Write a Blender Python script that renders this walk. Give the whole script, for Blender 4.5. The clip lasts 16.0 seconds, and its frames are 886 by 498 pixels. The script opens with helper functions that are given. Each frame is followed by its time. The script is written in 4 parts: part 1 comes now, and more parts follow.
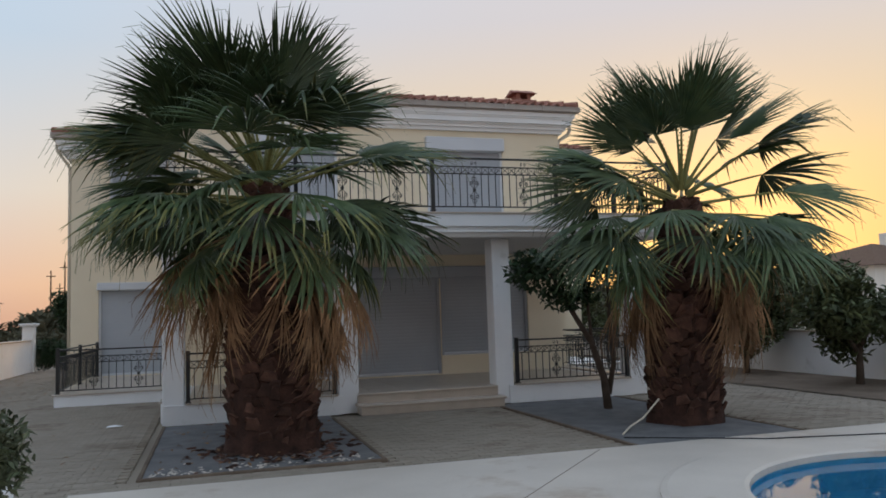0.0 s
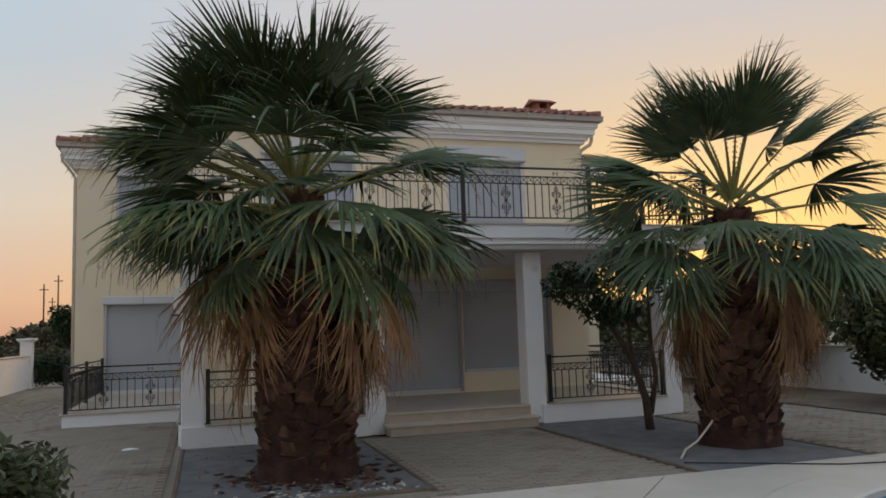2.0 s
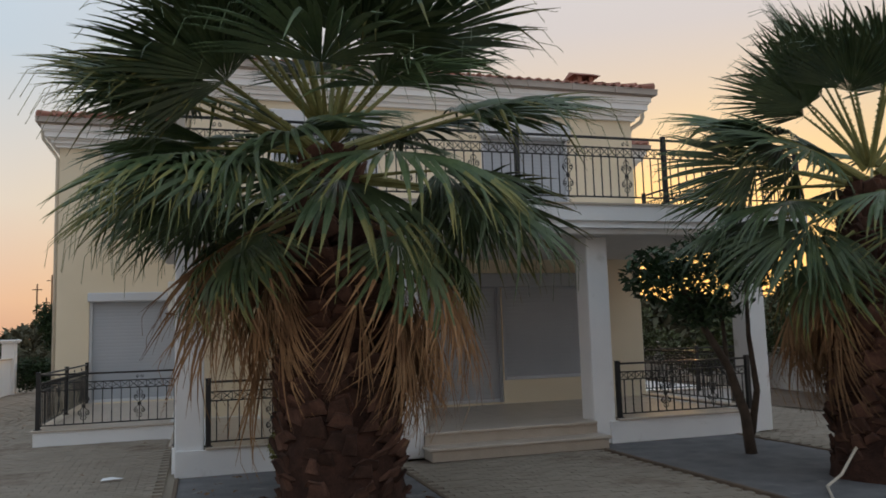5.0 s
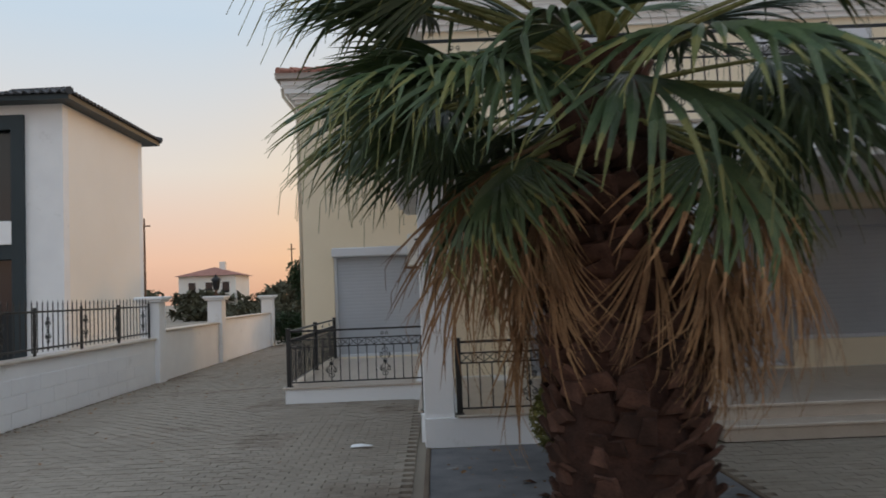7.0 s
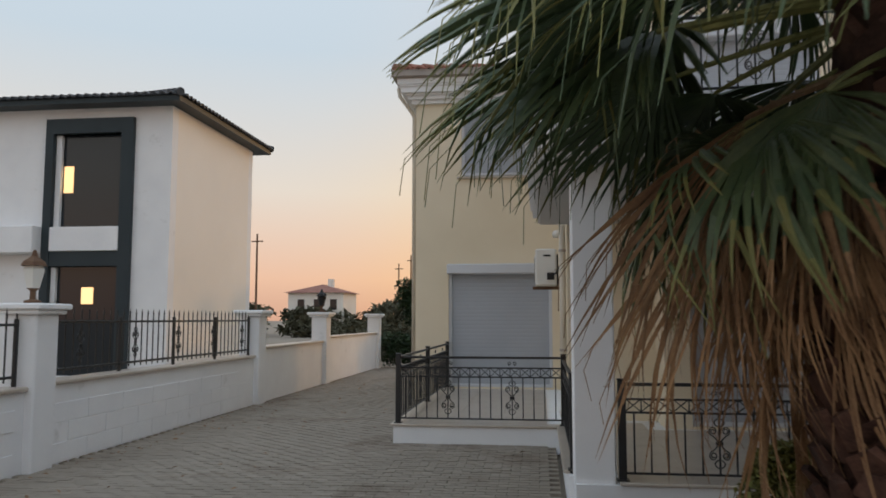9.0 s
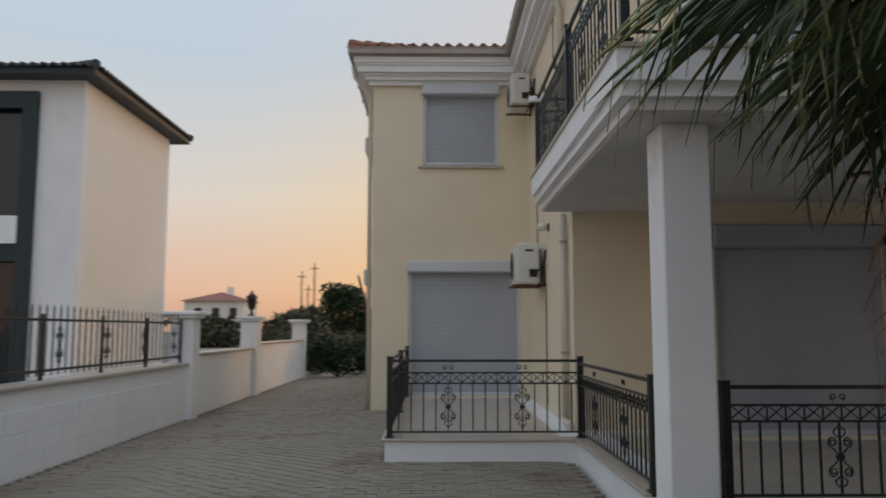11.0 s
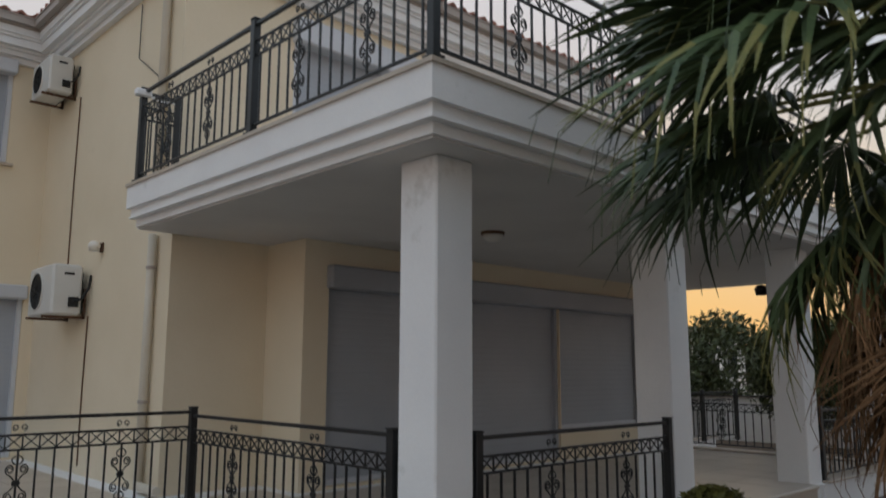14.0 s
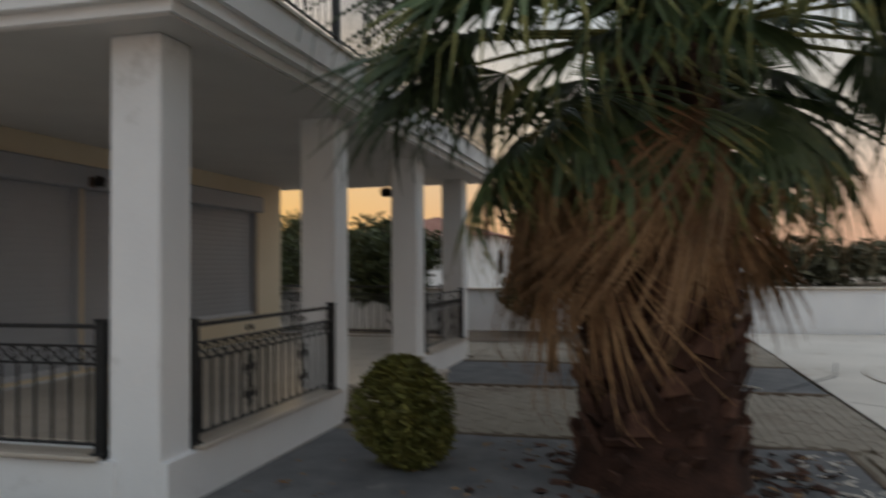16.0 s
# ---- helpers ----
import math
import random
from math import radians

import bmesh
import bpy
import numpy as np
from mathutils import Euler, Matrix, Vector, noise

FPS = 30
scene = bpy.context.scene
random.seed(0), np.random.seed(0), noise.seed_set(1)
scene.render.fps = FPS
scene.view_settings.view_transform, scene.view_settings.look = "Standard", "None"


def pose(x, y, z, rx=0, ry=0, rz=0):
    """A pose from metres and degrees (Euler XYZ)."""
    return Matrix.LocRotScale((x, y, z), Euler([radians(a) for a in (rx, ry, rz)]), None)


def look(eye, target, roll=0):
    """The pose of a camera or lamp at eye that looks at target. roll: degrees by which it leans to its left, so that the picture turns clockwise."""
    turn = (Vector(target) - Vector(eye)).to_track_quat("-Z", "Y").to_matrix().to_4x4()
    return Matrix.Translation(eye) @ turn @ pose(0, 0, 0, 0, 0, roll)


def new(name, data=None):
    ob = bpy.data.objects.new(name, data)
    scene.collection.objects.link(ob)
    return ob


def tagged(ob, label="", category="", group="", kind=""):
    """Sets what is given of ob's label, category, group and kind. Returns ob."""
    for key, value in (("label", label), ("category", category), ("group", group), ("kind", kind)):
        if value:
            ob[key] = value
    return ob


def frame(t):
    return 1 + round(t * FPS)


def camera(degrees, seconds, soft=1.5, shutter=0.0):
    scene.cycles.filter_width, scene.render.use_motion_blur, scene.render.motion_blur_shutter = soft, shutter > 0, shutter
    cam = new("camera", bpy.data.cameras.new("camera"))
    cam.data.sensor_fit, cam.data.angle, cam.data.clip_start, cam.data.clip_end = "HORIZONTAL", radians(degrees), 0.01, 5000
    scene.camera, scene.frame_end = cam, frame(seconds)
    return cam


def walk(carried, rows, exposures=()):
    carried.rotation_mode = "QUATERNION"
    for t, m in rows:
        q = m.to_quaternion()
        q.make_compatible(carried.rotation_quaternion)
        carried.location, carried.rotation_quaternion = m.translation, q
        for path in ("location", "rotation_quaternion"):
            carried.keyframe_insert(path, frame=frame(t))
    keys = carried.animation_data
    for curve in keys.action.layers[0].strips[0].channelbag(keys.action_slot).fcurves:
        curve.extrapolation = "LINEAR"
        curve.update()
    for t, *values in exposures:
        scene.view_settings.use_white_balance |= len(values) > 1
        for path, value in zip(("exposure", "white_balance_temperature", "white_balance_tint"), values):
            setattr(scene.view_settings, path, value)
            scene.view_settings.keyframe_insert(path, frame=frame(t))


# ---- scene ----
cam = camera(59.5, 16.0, soft=1.7, shutter=0.5)
PATH = [
    (0, (0.227, -0.06, 1.588), (0.796, 1.849, 1.76), -1.9),
    (0.5, (0.047, 0.128, 1.606), (0.647, 2.026, 1.801), -1.8),
    (1, (-0.161, 0.266, 1.639), (0.437, 2.164, 1.838), -1.7),
    (1.5, (-0.222, 0.446, 1.628), (0.369, 2.346, 1.828), -1.8),
    (2, (-0.214, 0.7, 1.639), (0.374, 2.601, 1.846), -1.9),
    (2.5, (-0.33, 1.057, 1.639), (0.26, 2.956, 1.85), -1.9),
    (3, (-0.43, 1.413, 1.661), (0.168, 3.309, 1.879), -1.9),
    (5.5, (-0.225, 3.45, 1.642), (0.364, 5.35, 1.849), -1.6),
    (6, (-0.268, 3.813, 1.645), (0.097, 5.774, 1.793), -1.6),
    (6.5, (-0.286, 4.199, 1.678), (-0.15, 6.191, 1.786), -1.6),
    (7, (-0.374, 4.622, 1.664), (-0.353, 6.619, 1.776), -2.3),
    (7.5, (-0.484, 5.07, 1.671), (-0.499, 7.065, 1.808), -2.1),
    (8, (-0.572, 5.521, 1.704), (-0.657, 7.513, 1.871), -1.2),
    (8.5, (-0.708, 6.013, 1.683), (-0.912, 7.994, 1.859), -0.6),
    (8.7, (-0.773, 6.198, 1.668), (-1.01, 8.176, 1.846), -0.0),
    (9.3, (-0.87, 6.82, 1.64), (-1.12, 8.79, 1.82), 0.0),
    (10.0, (-1.22, 7.24, 1.6), (-1.44, 9.22, 1.79), -0.2),
    (10.8, (-1.952, 7.642, 1.549), (-2.027, 9.63, 1.746), -0.4),
    (11, (-2.137, 7.797, 1.505), (-2.117, 9.786, 1.712), 0.0),
    (11.5, (-2.522, 8.03, 1.522), (-2.245, 9.999, 1.739), 0.0),
    (12, (-2.793, 8.432, 1.497), (-2.172, 10.321, 1.712), -0.4),
    (12.5, (-3.109, 8.698, 1.487), (-2.175, 10.453, 1.708), 0.9),
    (13, (-3.352, 8.924, 1.577), (-2.214, 10.553, 1.797), 1.0),
    (13.5, (-3.539, 9.311, 1.535), (-2.222, 10.802, 1.738), -0.3),
    (14, (-3.901, 9.529, 1.556), (-2.538, 10.96, 1.864), 0.2),
    (14.5, (-4.098, 9.771, 1.561), (-2.717, 11.162, 1.959), 0.9),
    (15, (-4.289, 10.078, 1.551), (-2.774, 11.367, 1.762), -0.6),
    (15.5, (-4.532, 10.333, 1.535), (-2.753, 11.235, 1.681), -1.2),
    (16, (-4.716, 10.258, 1.486), (-2.779, 10.752, 1.534), -0.4),
]
walk(cam, [(t, look(eye, target, roll)) for t, eye, target, roll in PATH],
     [(0, -0.06, 6400, 10), (1, -0.15, 6850, 10), (3, -0.2, 6850, 10), (5.5, -0.05, 6800, 10), (6.2, -0.03, 6550, 10), (8.5, 0.0, 6850, 10), (11, -0.16, 6750, 10), (12, -0.12, 6700, 10), (12.5, -0.22, 6750, 10), (14.5, -0.12, 6800, 10), (16, -0.25, 7200, 10)])

# ---- light: dusk sky, sun just above the horizon behind the trees ----
SUN_AZ = 36.0
world = bpy.data.worlds.new("dusk_sky")
scene.world = world
world.use_nodes = True
wn, wl = world.node_tree.nodes, world.node_tree.links
wn.clear()


def wnode(kind, **inputs):
    n = wn.new(kind)
    for k, v in inputs.items():
        n.inputs[k].default_value = v
    return n


def wmath(op, a, b=0.0, clamp=False):
    n = wn.new("ShaderNodeMath")
    n.operation, n.use_clamp = op, clamp
    for i, v in enumerate((a, b)):
        if isinstance(v, (int, float)):
            n.inputs[i].default_value = v
        else:
            wl.new(v, n.inputs[i])
    return n.outputs[0]


def wramp(fac, stops):
    n = wn.new("ShaderNodeValToRGB")
    e = n.color_ramp.elements
    while len(e) < len(stops):
        e.new(0.5)
    for i, (p, c) in enumerate(stops):
        e[i].position, e[i].color = p, (*c, 1)
    wl.new(fac, n.inputs[0])
    return n.outputs[0]


wco = wn.new("ShaderNodeTexCoord")
wsep = wn.new("ShaderNodeSeparateXYZ")
wl.new(wco.outputs["Generated"], wsep.inputs[0])
sx, sy = math.sin(radians(SUN_AZ)), math.cos(radians(SUN_AZ))
wdot = wmath("ADD", wmath("MULTIPLY", wsep.outputs[0], sx), wmath("MULTIPLY", wsep.outputs[1], sy))
whigh = wmath("MULTIPLY", wsep.outputs[2], 1.0, True)
away = wramp(whigh, [(0.0, (0.64, 0.38, 0.28)), (0.05, (0.80, 0.52, 0.38)), (0.16, (0.74, 0.68, 0.62)), (0.33, (0.54, 0.65, 0.76)), (1.0, (0.66, 0.80, 1.0))])
near = wramp(whigh, [(0.0, (0.95, 0.42, 0.14)), (0.05, (1.0, 0.60, 0.20)), (0.17, (0.94, 0.67, 0.33)), (0.36, (0.70, 0.64, 0.63)), (1.0, (0.66, 0.80, 1.0))])
wside = wn.new("ShaderNodeMapRange")
wside.interpolation_type = "SMOOTHSTEP"
for k, v in zip(("From Min", "From Max"), (0.55, 1.0)):
    wside.inputs[k].default_value = v
wl.new(wdot, wside.inputs["Value"])
wmix = wn.new("ShaderNodeMix")
wmix.data_type = "RGBA"
wl.new(wside.outputs[0], wmix.inputs[0])
wl.new(away, wmix.inputs[6])
wl.new(near, wmix.inputs[7])
wbg = wnode("ShaderNodeBackground", Strength=1.06)
wglow = wmath("MULTIPLY", wmath("POWER", wmath("MAXIMUM", wdot, 0.0), 70.0), 1.0)
wtint = wn.new("ShaderNodeMix")
wtint.data_type, wtint.blend_type = "RGBA", "ADD"
wtint.inputs[7].default_value = (1.0, 0.52, 0.12, 1)
wl.new(wglow, wtint.inputs[0])
wl.new(wmix.outputs[2], wtint.inputs[6])
wl.new(wtint.outputs[2], wbg.inputs[0])
wout = wn.new("ShaderNodeOutputWorld")
wl.new(wbg.outputs[0], wout.inputs[0])

sun_data = bpy.data.lights.new("sun", "SUN")
sun_data.energy, sun_data.angle, sun_data.color = 0.5, radians(3), (1.0, 0.55, 0.25)
sun_lamp = new("sun", sun_data)
sun_lamp.matrix_world = look((40 * sx, 40 * sy, 2.8), (0, 0, 0))


# ---- materials ----
def material(name, c1, c2, scale=6.0, rough=0.8, bump=0.3, metal=0.0, grain=60.0, per=0.0, island=0.0, spec=0.3, stain=None, bdist=0.01):
    m = bpy.data.materials.new(name)
    m.use_nodes = True
    nt = m.node_tree
    n, l = nt.nodes, nt.links
    b = n["Principled BSDF"]
    co = n.new("ShaderNodeTexCoord")
    geo = n.new("ShaderNodeNewGeometry")
    src = geo.outputs["Position"]
    big = n.new("ShaderNodeTexNoise")
    big.inputs["Scale"].default_value, big.inputs["Detail"].default_value = scale, 5
    fine = n.new("ShaderNodeTexNoise")
    fine.inputs["Scale"].default_value, fine.inputs["Detail"].default_value = grain, 3
    for t in (big, fine):
        l.new(src, t.inputs["Vector"])
    ramp = n.new("ShaderNodeValToRGB")
    ramp.color_ramp.elements[0].position, ramp.color_ramp.elements[1].position = 0.3, 0.7
    ramp.color_ramp.elements[0].color, ramp.color_ramp.elements[1].color = (*c1, 1), (*c2, 1)
    mixf = n.new("ShaderNodeMath")
    mixf.operation = "MULTIPLY_ADD"
    mixf.inputs[1].default_value = 0.35
    l.new(fine.outputs[0], mixf.inputs[0])
    sub = n.new("ShaderNodeMath")
    sub.operation = "MULTIPLY_ADD"
    sub.inputs[1].default_value, sub.inputs[2].default_value = 0.8, -0.075
    l.new(big.outputs[0], sub.inputs[0])
    l.new(sub.outputs[0], mixf.inputs[2])
    l.new(mixf.outputs[0], ramp.inputs[0])
    col = ramp.outputs[0]
    if stain:
        st = n.new("ShaderNodeTexNoise")
        st.inputs["Scale"].default_value, st.inputs["Detail"].default_value, st.inputs["Roughness"].default_value = stain[1], 8, 0.7
        l.new(src, st.inputs["Vector"])
        sr = n.new("ShaderNodeValToRGB")
        sr.color_ramp.elements[0].position, sr.color_ramp.elements[1].position = stain[2], stain[2] + 0.16
        l.new(st.outputs[0], sr.inputs[0])
        mx = n.new("ShaderNodeMix")
        mx.data_type = "RGBA"
        mx.inputs[7].default_value = (*stain[0], 1)
        l.new(sr.outputs[0], mx.inputs[0])
        l.new(col, mx.inputs[6])
        col = mx.outputs[2]
    if per or island:
        rnd = n.new("ShaderNodeObjectInfo").outputs["Random"] if per else geo.outputs["Random Per Island"]
        mr = n.new("ShaderNodeMapRange")
        amt = per or island
        mr.inputs["To Min"].default_value, mr.inputs["To Max"].default_value = 1 - amt, 1 + amt
        l.new(rnd, mr.inputs["Value"])
        hsv = n.new("ShaderNodeHueSaturation")
        l.new(mr.outputs[0], hsv.inputs["Value"])
        l.new(col, hsv.inputs["Color"])
        col = hsv.outputs[0]
    l.new(col, b.inputs["Base Color"])
    b.inputs["Roughness"].default_value, b.inputs["Metallic"].default_value = rough, metal
    b.inputs["Specular IOR Level"].default_value = spec
    if bump:
        bp = n.new("ShaderNodeBump")
        bp.inputs["Strength"].default_value, bp.inputs["Distance"].default_value = bump, bdist
        l.new(mixf.outputs[0], bp.inputs["Height"])
        l.new(bp.outputs[0], b.inputs["Normal"])
    return m


CREAM = material("cream_render", (0.72, 0.62, 0.46), (0.80, 0.70, 0.54), 0.8, 0.9, 0.35, grain=90, stain=((0.63, 0.54, 0.40), 0.7, 0.62))
WHITE = material("white_masonry_paint", (0.78, 0.78, 0.79), (0.86, 0.86, 0.86), 1.5, 0.75, 0.25, stain=((0.55, 0.54, 0.52), 1.6, 0.61))
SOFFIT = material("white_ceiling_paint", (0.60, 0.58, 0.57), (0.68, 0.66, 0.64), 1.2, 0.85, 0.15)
SHUTTER = material("grey_shutter_aluminium", (0.34, 0.365, 0.405), (0.41, 0.435, 0.475), 1.0, 0.5, 0.05, island=0.04)
SHUTBOX = material("shutter_box_aluminium", (0.55, 0.57, 0.61), (0.62, 0.64, 0.68), 1.0, 0.45, 0.05)
IRON = material("black_painted_iron", (0.007, 0.008, 0.009), (0.014, 0.016, 0.018), 8, 0.4, 0.1, spec=0.5)
TILE = material("terracotta_roof_tile", (0.25, 0.11, 0.082), (0.37, 0.18, 0.135), 2.0, 0.85, 0.3, island=0.25, stain=((0.22, 0.12, 0.09), 3.0, 0.6))
SLATE = material("dark_grey_roof_tile", (0.06, 0.065, 0.07), (0.10, 0.10, 0.105), 2.0, 0.8, 0.3, island=0.2)
GUTTER = material("weathered_gutter_plastic", (0.36, 0.31, 0.28), (0.44, 0.39, 0.35), 2.0, 0.6, 0.1)
PIPE = material("cream_drain_pipe", (0.58, 0.52, 0.43), (0.66, 0.6, 0.5), 2.0, 0.5, 0.05)
DECK = material("pale_concrete_deck", (0.52, 0.46, 0.40), (0.64, 0.57, 0.50), 0.9, 0.55, 0.3, spec=0.5, stain=((0.36, 0.265, 0.19), 0.5, 0.56))
PAVER = material("concrete_paver", (0.25, 0.21, 0.168), (0.33, 0.282, 0.228), 0.6, 0.9, 0.4, island=0.08, stain=((0.155, 0.115, 0.085), 0.6, 0.53))
PAVER_OBJ = material("concrete_paver_single", (0.25, 0.21, 0.168), (0.33, 0.282, 0.228), 0.6, 0.9, 0.4, per=0.08, stain=((0.155, 0.115, 0.085), 0.6, 0.53))
JOINT = material("sandy_ground", (0.24, 0.20, 0.16), (0.33, 0.28, 0.22), 0.5, 0.95, 0.5)
GRAVEL = material("grey_bed_gravel", (0.115, 0.115, 0.12), (0.21, 0.205, 0.205), 3.0, 0.95, 0.8, grain=45, bdist=0.02, stain=((0.40, 0.38, 0.35), 1.3, 0.62))
SOIL = material("dry_brown_soil", (0.11, 0.08, 0.06), (0.20, 0.15, 0.11), 2.0, 0.95, 0.8, grain=40, bdist=0.02)
MARBLE = material("cream_marble_step", (0.42, 0.355, 0.29), (0.53, 0.455, 0.38), 3.0, 0.3, 0.05, spec=0.5, stain=((0.47, 0.40, 0.33), 2.0, 0.6))
LEAF = material("palm_leaf_green", (0.034, 0.066, 0.03), (0.105, 0.145, 0.06), 5.0, 0.5, 0.1, per=0.35, spec=0.45)
LEAFTIP = material("palm_leaf_yellowing", (0.11, 0.13, 0.045), (0.22, 0.20, 0.07), 5.0, 0.6, 0.1, per=0.3)
STALK = material("palm_leaf_stalk", (0.14, 0.15, 0.05), (0.27, 0.25, 0.09), 9.0, 0.55, 0.1, per=0.2)
DEAD = material("dead_palm_leaf", (0.15, 0.078, 0.042), (0.38, 0.23, 0.12), 4.0, 0.85, 0.2, per=0.4)
BARK = material("palm_trunk_fibre", (0.016, 0.008, 0.006), (0.075, 0.034, 0.023), 6.0, 0.95, 1.0, grain=50, bdist=0.03)
BOOT = material("palm_leaf_base", (0.035, 0.017, 0.012), (0.12, 0.06, 0.042), 7.0, 0.9, 0.6, island=0.5)
BUSH = material("bush_leaf_olive", (0.08, 0.09, 0.022), (0.2, 0.18, 0.05), 5.0, 0.6, 0.1, island=0.45)
DARKLEAF = material("tree_leaf_dark", (0.015, 0.035, 0.014), (0.04, 0.07, 0.028), 3.0, 0.55, 0.1, island=0.45)
GREYLEAF = material("shrub_leaf_grey_green", (0.05, 0.065, 0.03), (0.12, 0.13, 0.07), 5.0, 0.6, 0.1, island=0.4)
WOOD = material("grey_brown_branch", (0.06, 0.045, 0.035), (0.12, 0.09, 0.07), 9.0, 0.9, 0.5)
ACWHITE = material("air_conditioner_enamel", (0.62, 0.61, 0.58), (0.68, 0.67, 0.64), 3.0, 0.4, 0.03, stain=((0.5, 0.47, 0.42), 3.0, 0.66))
BLACK = material("black_plastic", (0.012, 0.012, 0.013), (0.02, 0.02, 0.021), 5.0, 0.5, 0.05)
RUST = material("rusty_bracket_steel", (0.10, 0.05, 0.03), (0.17, 0.10, 0.06), 9.0, 0.8, 0.4)
NBDARK = material("anthracite_frame", (0.022, 0.034, 0.04), (0.032, 0.046, 0.053), 1.0, 0.5, 0.05)
NBCREAM = material("pale_cream_render", (0.82, 0.77, 0.70), (0.88, 0.83, 0.76), 0.5, 0.9, 0.15)
POOLTILE = material("blue_pool_mosaic", (0.05, 0.32, 0.52), (0.09, 0.42, 0.62), 3.0, 0.3, 0.1, spec=0.5)
OLIVE = material("garden_tree_leaf", (0.04, 0.055, 0.022), (0.10, 0.115, 0.05), 3.0, 0.6, 0.1, island=0.45)
FARLEAF = material("distant_scrub", (0.05, 0.052, 0.03), (0.12, 0.11, 0.07), 0.3, 0.9, 0.2, island=0.3)


def plain(name, colour, rough=0.5, **more):
    m = bpy.data.materials.new(name)
    m.use_nodes = True
    b = m.node_tree.nodes["Principled BSDF"]
    b.inputs["Base Color"].default_value, b.inputs["Roughness"].default_value = (*colour, 1), rough
    for k, v in more.items():
        b.inputs[k.replace("_", " ")].default_value = v
    return m


WATER = plain("pool_water", (0.75, 0.93, 1.0), 0.03, IOR=1.33)
WATER.node_tree.nodes["Principled BSDF"].inputs["Transmission Weight"].default_value = 1.0
GLASS = plain("dark_window_glass", (0.02, 0.025, 0.03), 0.04)
# emission stands in for sunset light showing through the neighbour's window; no lamp
SUNSET_GLOW = plain("sunset_glow_in_glass", (1.0, 0.7, 0.4), 0.4)
SUNSET_GLOW.node_tree.nodes["Principled BSDF"].inputs["Emission Color"].default_value = (1.0, 0.62, 0.28, 1)
SUNSET_GLOW.node_tree.nodes["Principled BSDF"].inputs["Emission Strength"].default_value = 1.2
FROST = plain("frosted_lamp_glass", (0.75, 0.72, 0.66), 0.3)


# ---- mesh helpers ----
class Mesh:
    def __init__(self):
        self.v, self.f = [], []

    def add(self, verts, faces):
        o = len(self.v)
        self.v += [tuple(p) for p in verts]
        self.f += [tuple(i + o for i in q) for q in faces]
        return self

    def box(self, x0, y0, z0, x1, y1, z1, m=None):
        vs = [(x, y, z) for z in (z0, z1) for x, y in ((x0, y0), (x1, y0), (x1, y1), (x0, y1))]
        if m:
            vs = [m @ Vector(p) for p in vs]
        return self.add(vs, [(3, 2, 1, 0), (4, 5, 6, 7), (0, 1, 5, 4), (1, 2, 6, 5), (2, 3, 7, 6), (3, 0, 4, 7)])

    def soft_box(self, x0, y0, z0, x1, y1, z1, b=0.01, m=None):
        vs = []
        for z, k in ((z0, b), (z0 + b, 0), (z1 - b, 0), (z1, b)):
            for x, y, dx, dy in ((x0, y0, 1, 1), (x1, y0, -1, 1), (x1, y1, -1, -1), (x0, y1, 1, -1)):
                vs += [(x + dx * (b + k), y + dy * k, z), (x + dx * k, y + dy * (b + k), z)]
        ring = [1, 0, 2, 3, 5, 4, 6, 7]
        if m:
            vs = [m @ Vector(p) for p in vs]
        fs = []
        for k in range(3):
            for i in range(8):
                a, c = ring[i], ring[(i + 1) % 8]
                fs.append((k * 8 + a, k * 8 + c, k * 8 + 8 + c, k * 8 + 8 + a))
        fs += [tuple(reversed(ring)), tuple(24 + i for i in ring)]
        return self.add(vs, fs)

    def tube(self, pts, radii, n=8, cap=True):
        pts = [Vector(p) for p in pts]
        if isinstance(radii, (int, float)):
            radii = [radii] * len(pts)
        rings, up = [], None
        for i, p in enumerate(pts):
            d = (pts[min(i + 1, len(pts) - 1)] - pts[max(i - 1, 0)]).normalized()
            if up is None:
                up = d.orthogonal().normalized()
            up = (up - d * up.dot(d)).normalized()
            s = d.cross(up)
            rings += [p + radii[i] * (math.cos(a) * up + math.sin(a) * s) for a in (2 * math.pi * k / n for k in range(n))]
        fs = [(i * n + k, i * n + (k + 1) % n, (i + 1) * n + (k + 1) % n, (i + 1) * n + k) for i in range(len(pts) - 1) for k in range(n)]
        if cap:
            fs += [tuple(range(n - 1, -1, -1)), tuple(range((len(pts) - 1) * n, len(pts) * n))]
        return self.add(rings, fs)

    def lathe(self, prof, x=0, y=0, n=16):
        vs = [(x + r * math.cos(2 * math.pi * k / n), y + r * math.sin(2 * math.pi * k / n), z) for r, z in prof for k in range(n)]
        fs = [(i * n + k, i * n + (k + 1) % n, (i + 1) * n + (k + 1) % n, (i + 1) * n + k) for i in range(len(prof) - 1) for k in range(n)]
        fs += [tuple(range(n - 1, -1, -1)), tuple(range((len(prof) - 1) * n, len(prof) * n))]
        return self.add(vs, fs)

    def data(self, name, mat, smooth=False):
        me = bpy.data.meshes.new(name)
        me.from_pydata(self.v, [], self.f)
        for m in (mat if isinstance(mat, (list, tuple)) else [mat]):
            me.materials.append(m)
        if smooth:
            me.polygons.foreach_set("use_smooth", [True] * len(me.polygons))
        me.update()
        return me


def part(name, mesh, mat, parent=None, label="", m=None, smooth=False):
    me = mesh.data(name, mat, smooth) if isinstance(mesh, Mesh) else mesh
    ob = new(name, me)
    if parent:
        ob.parent = parent
    if m:
        ob.matrix_basis = m
    return tagged(ob, label)


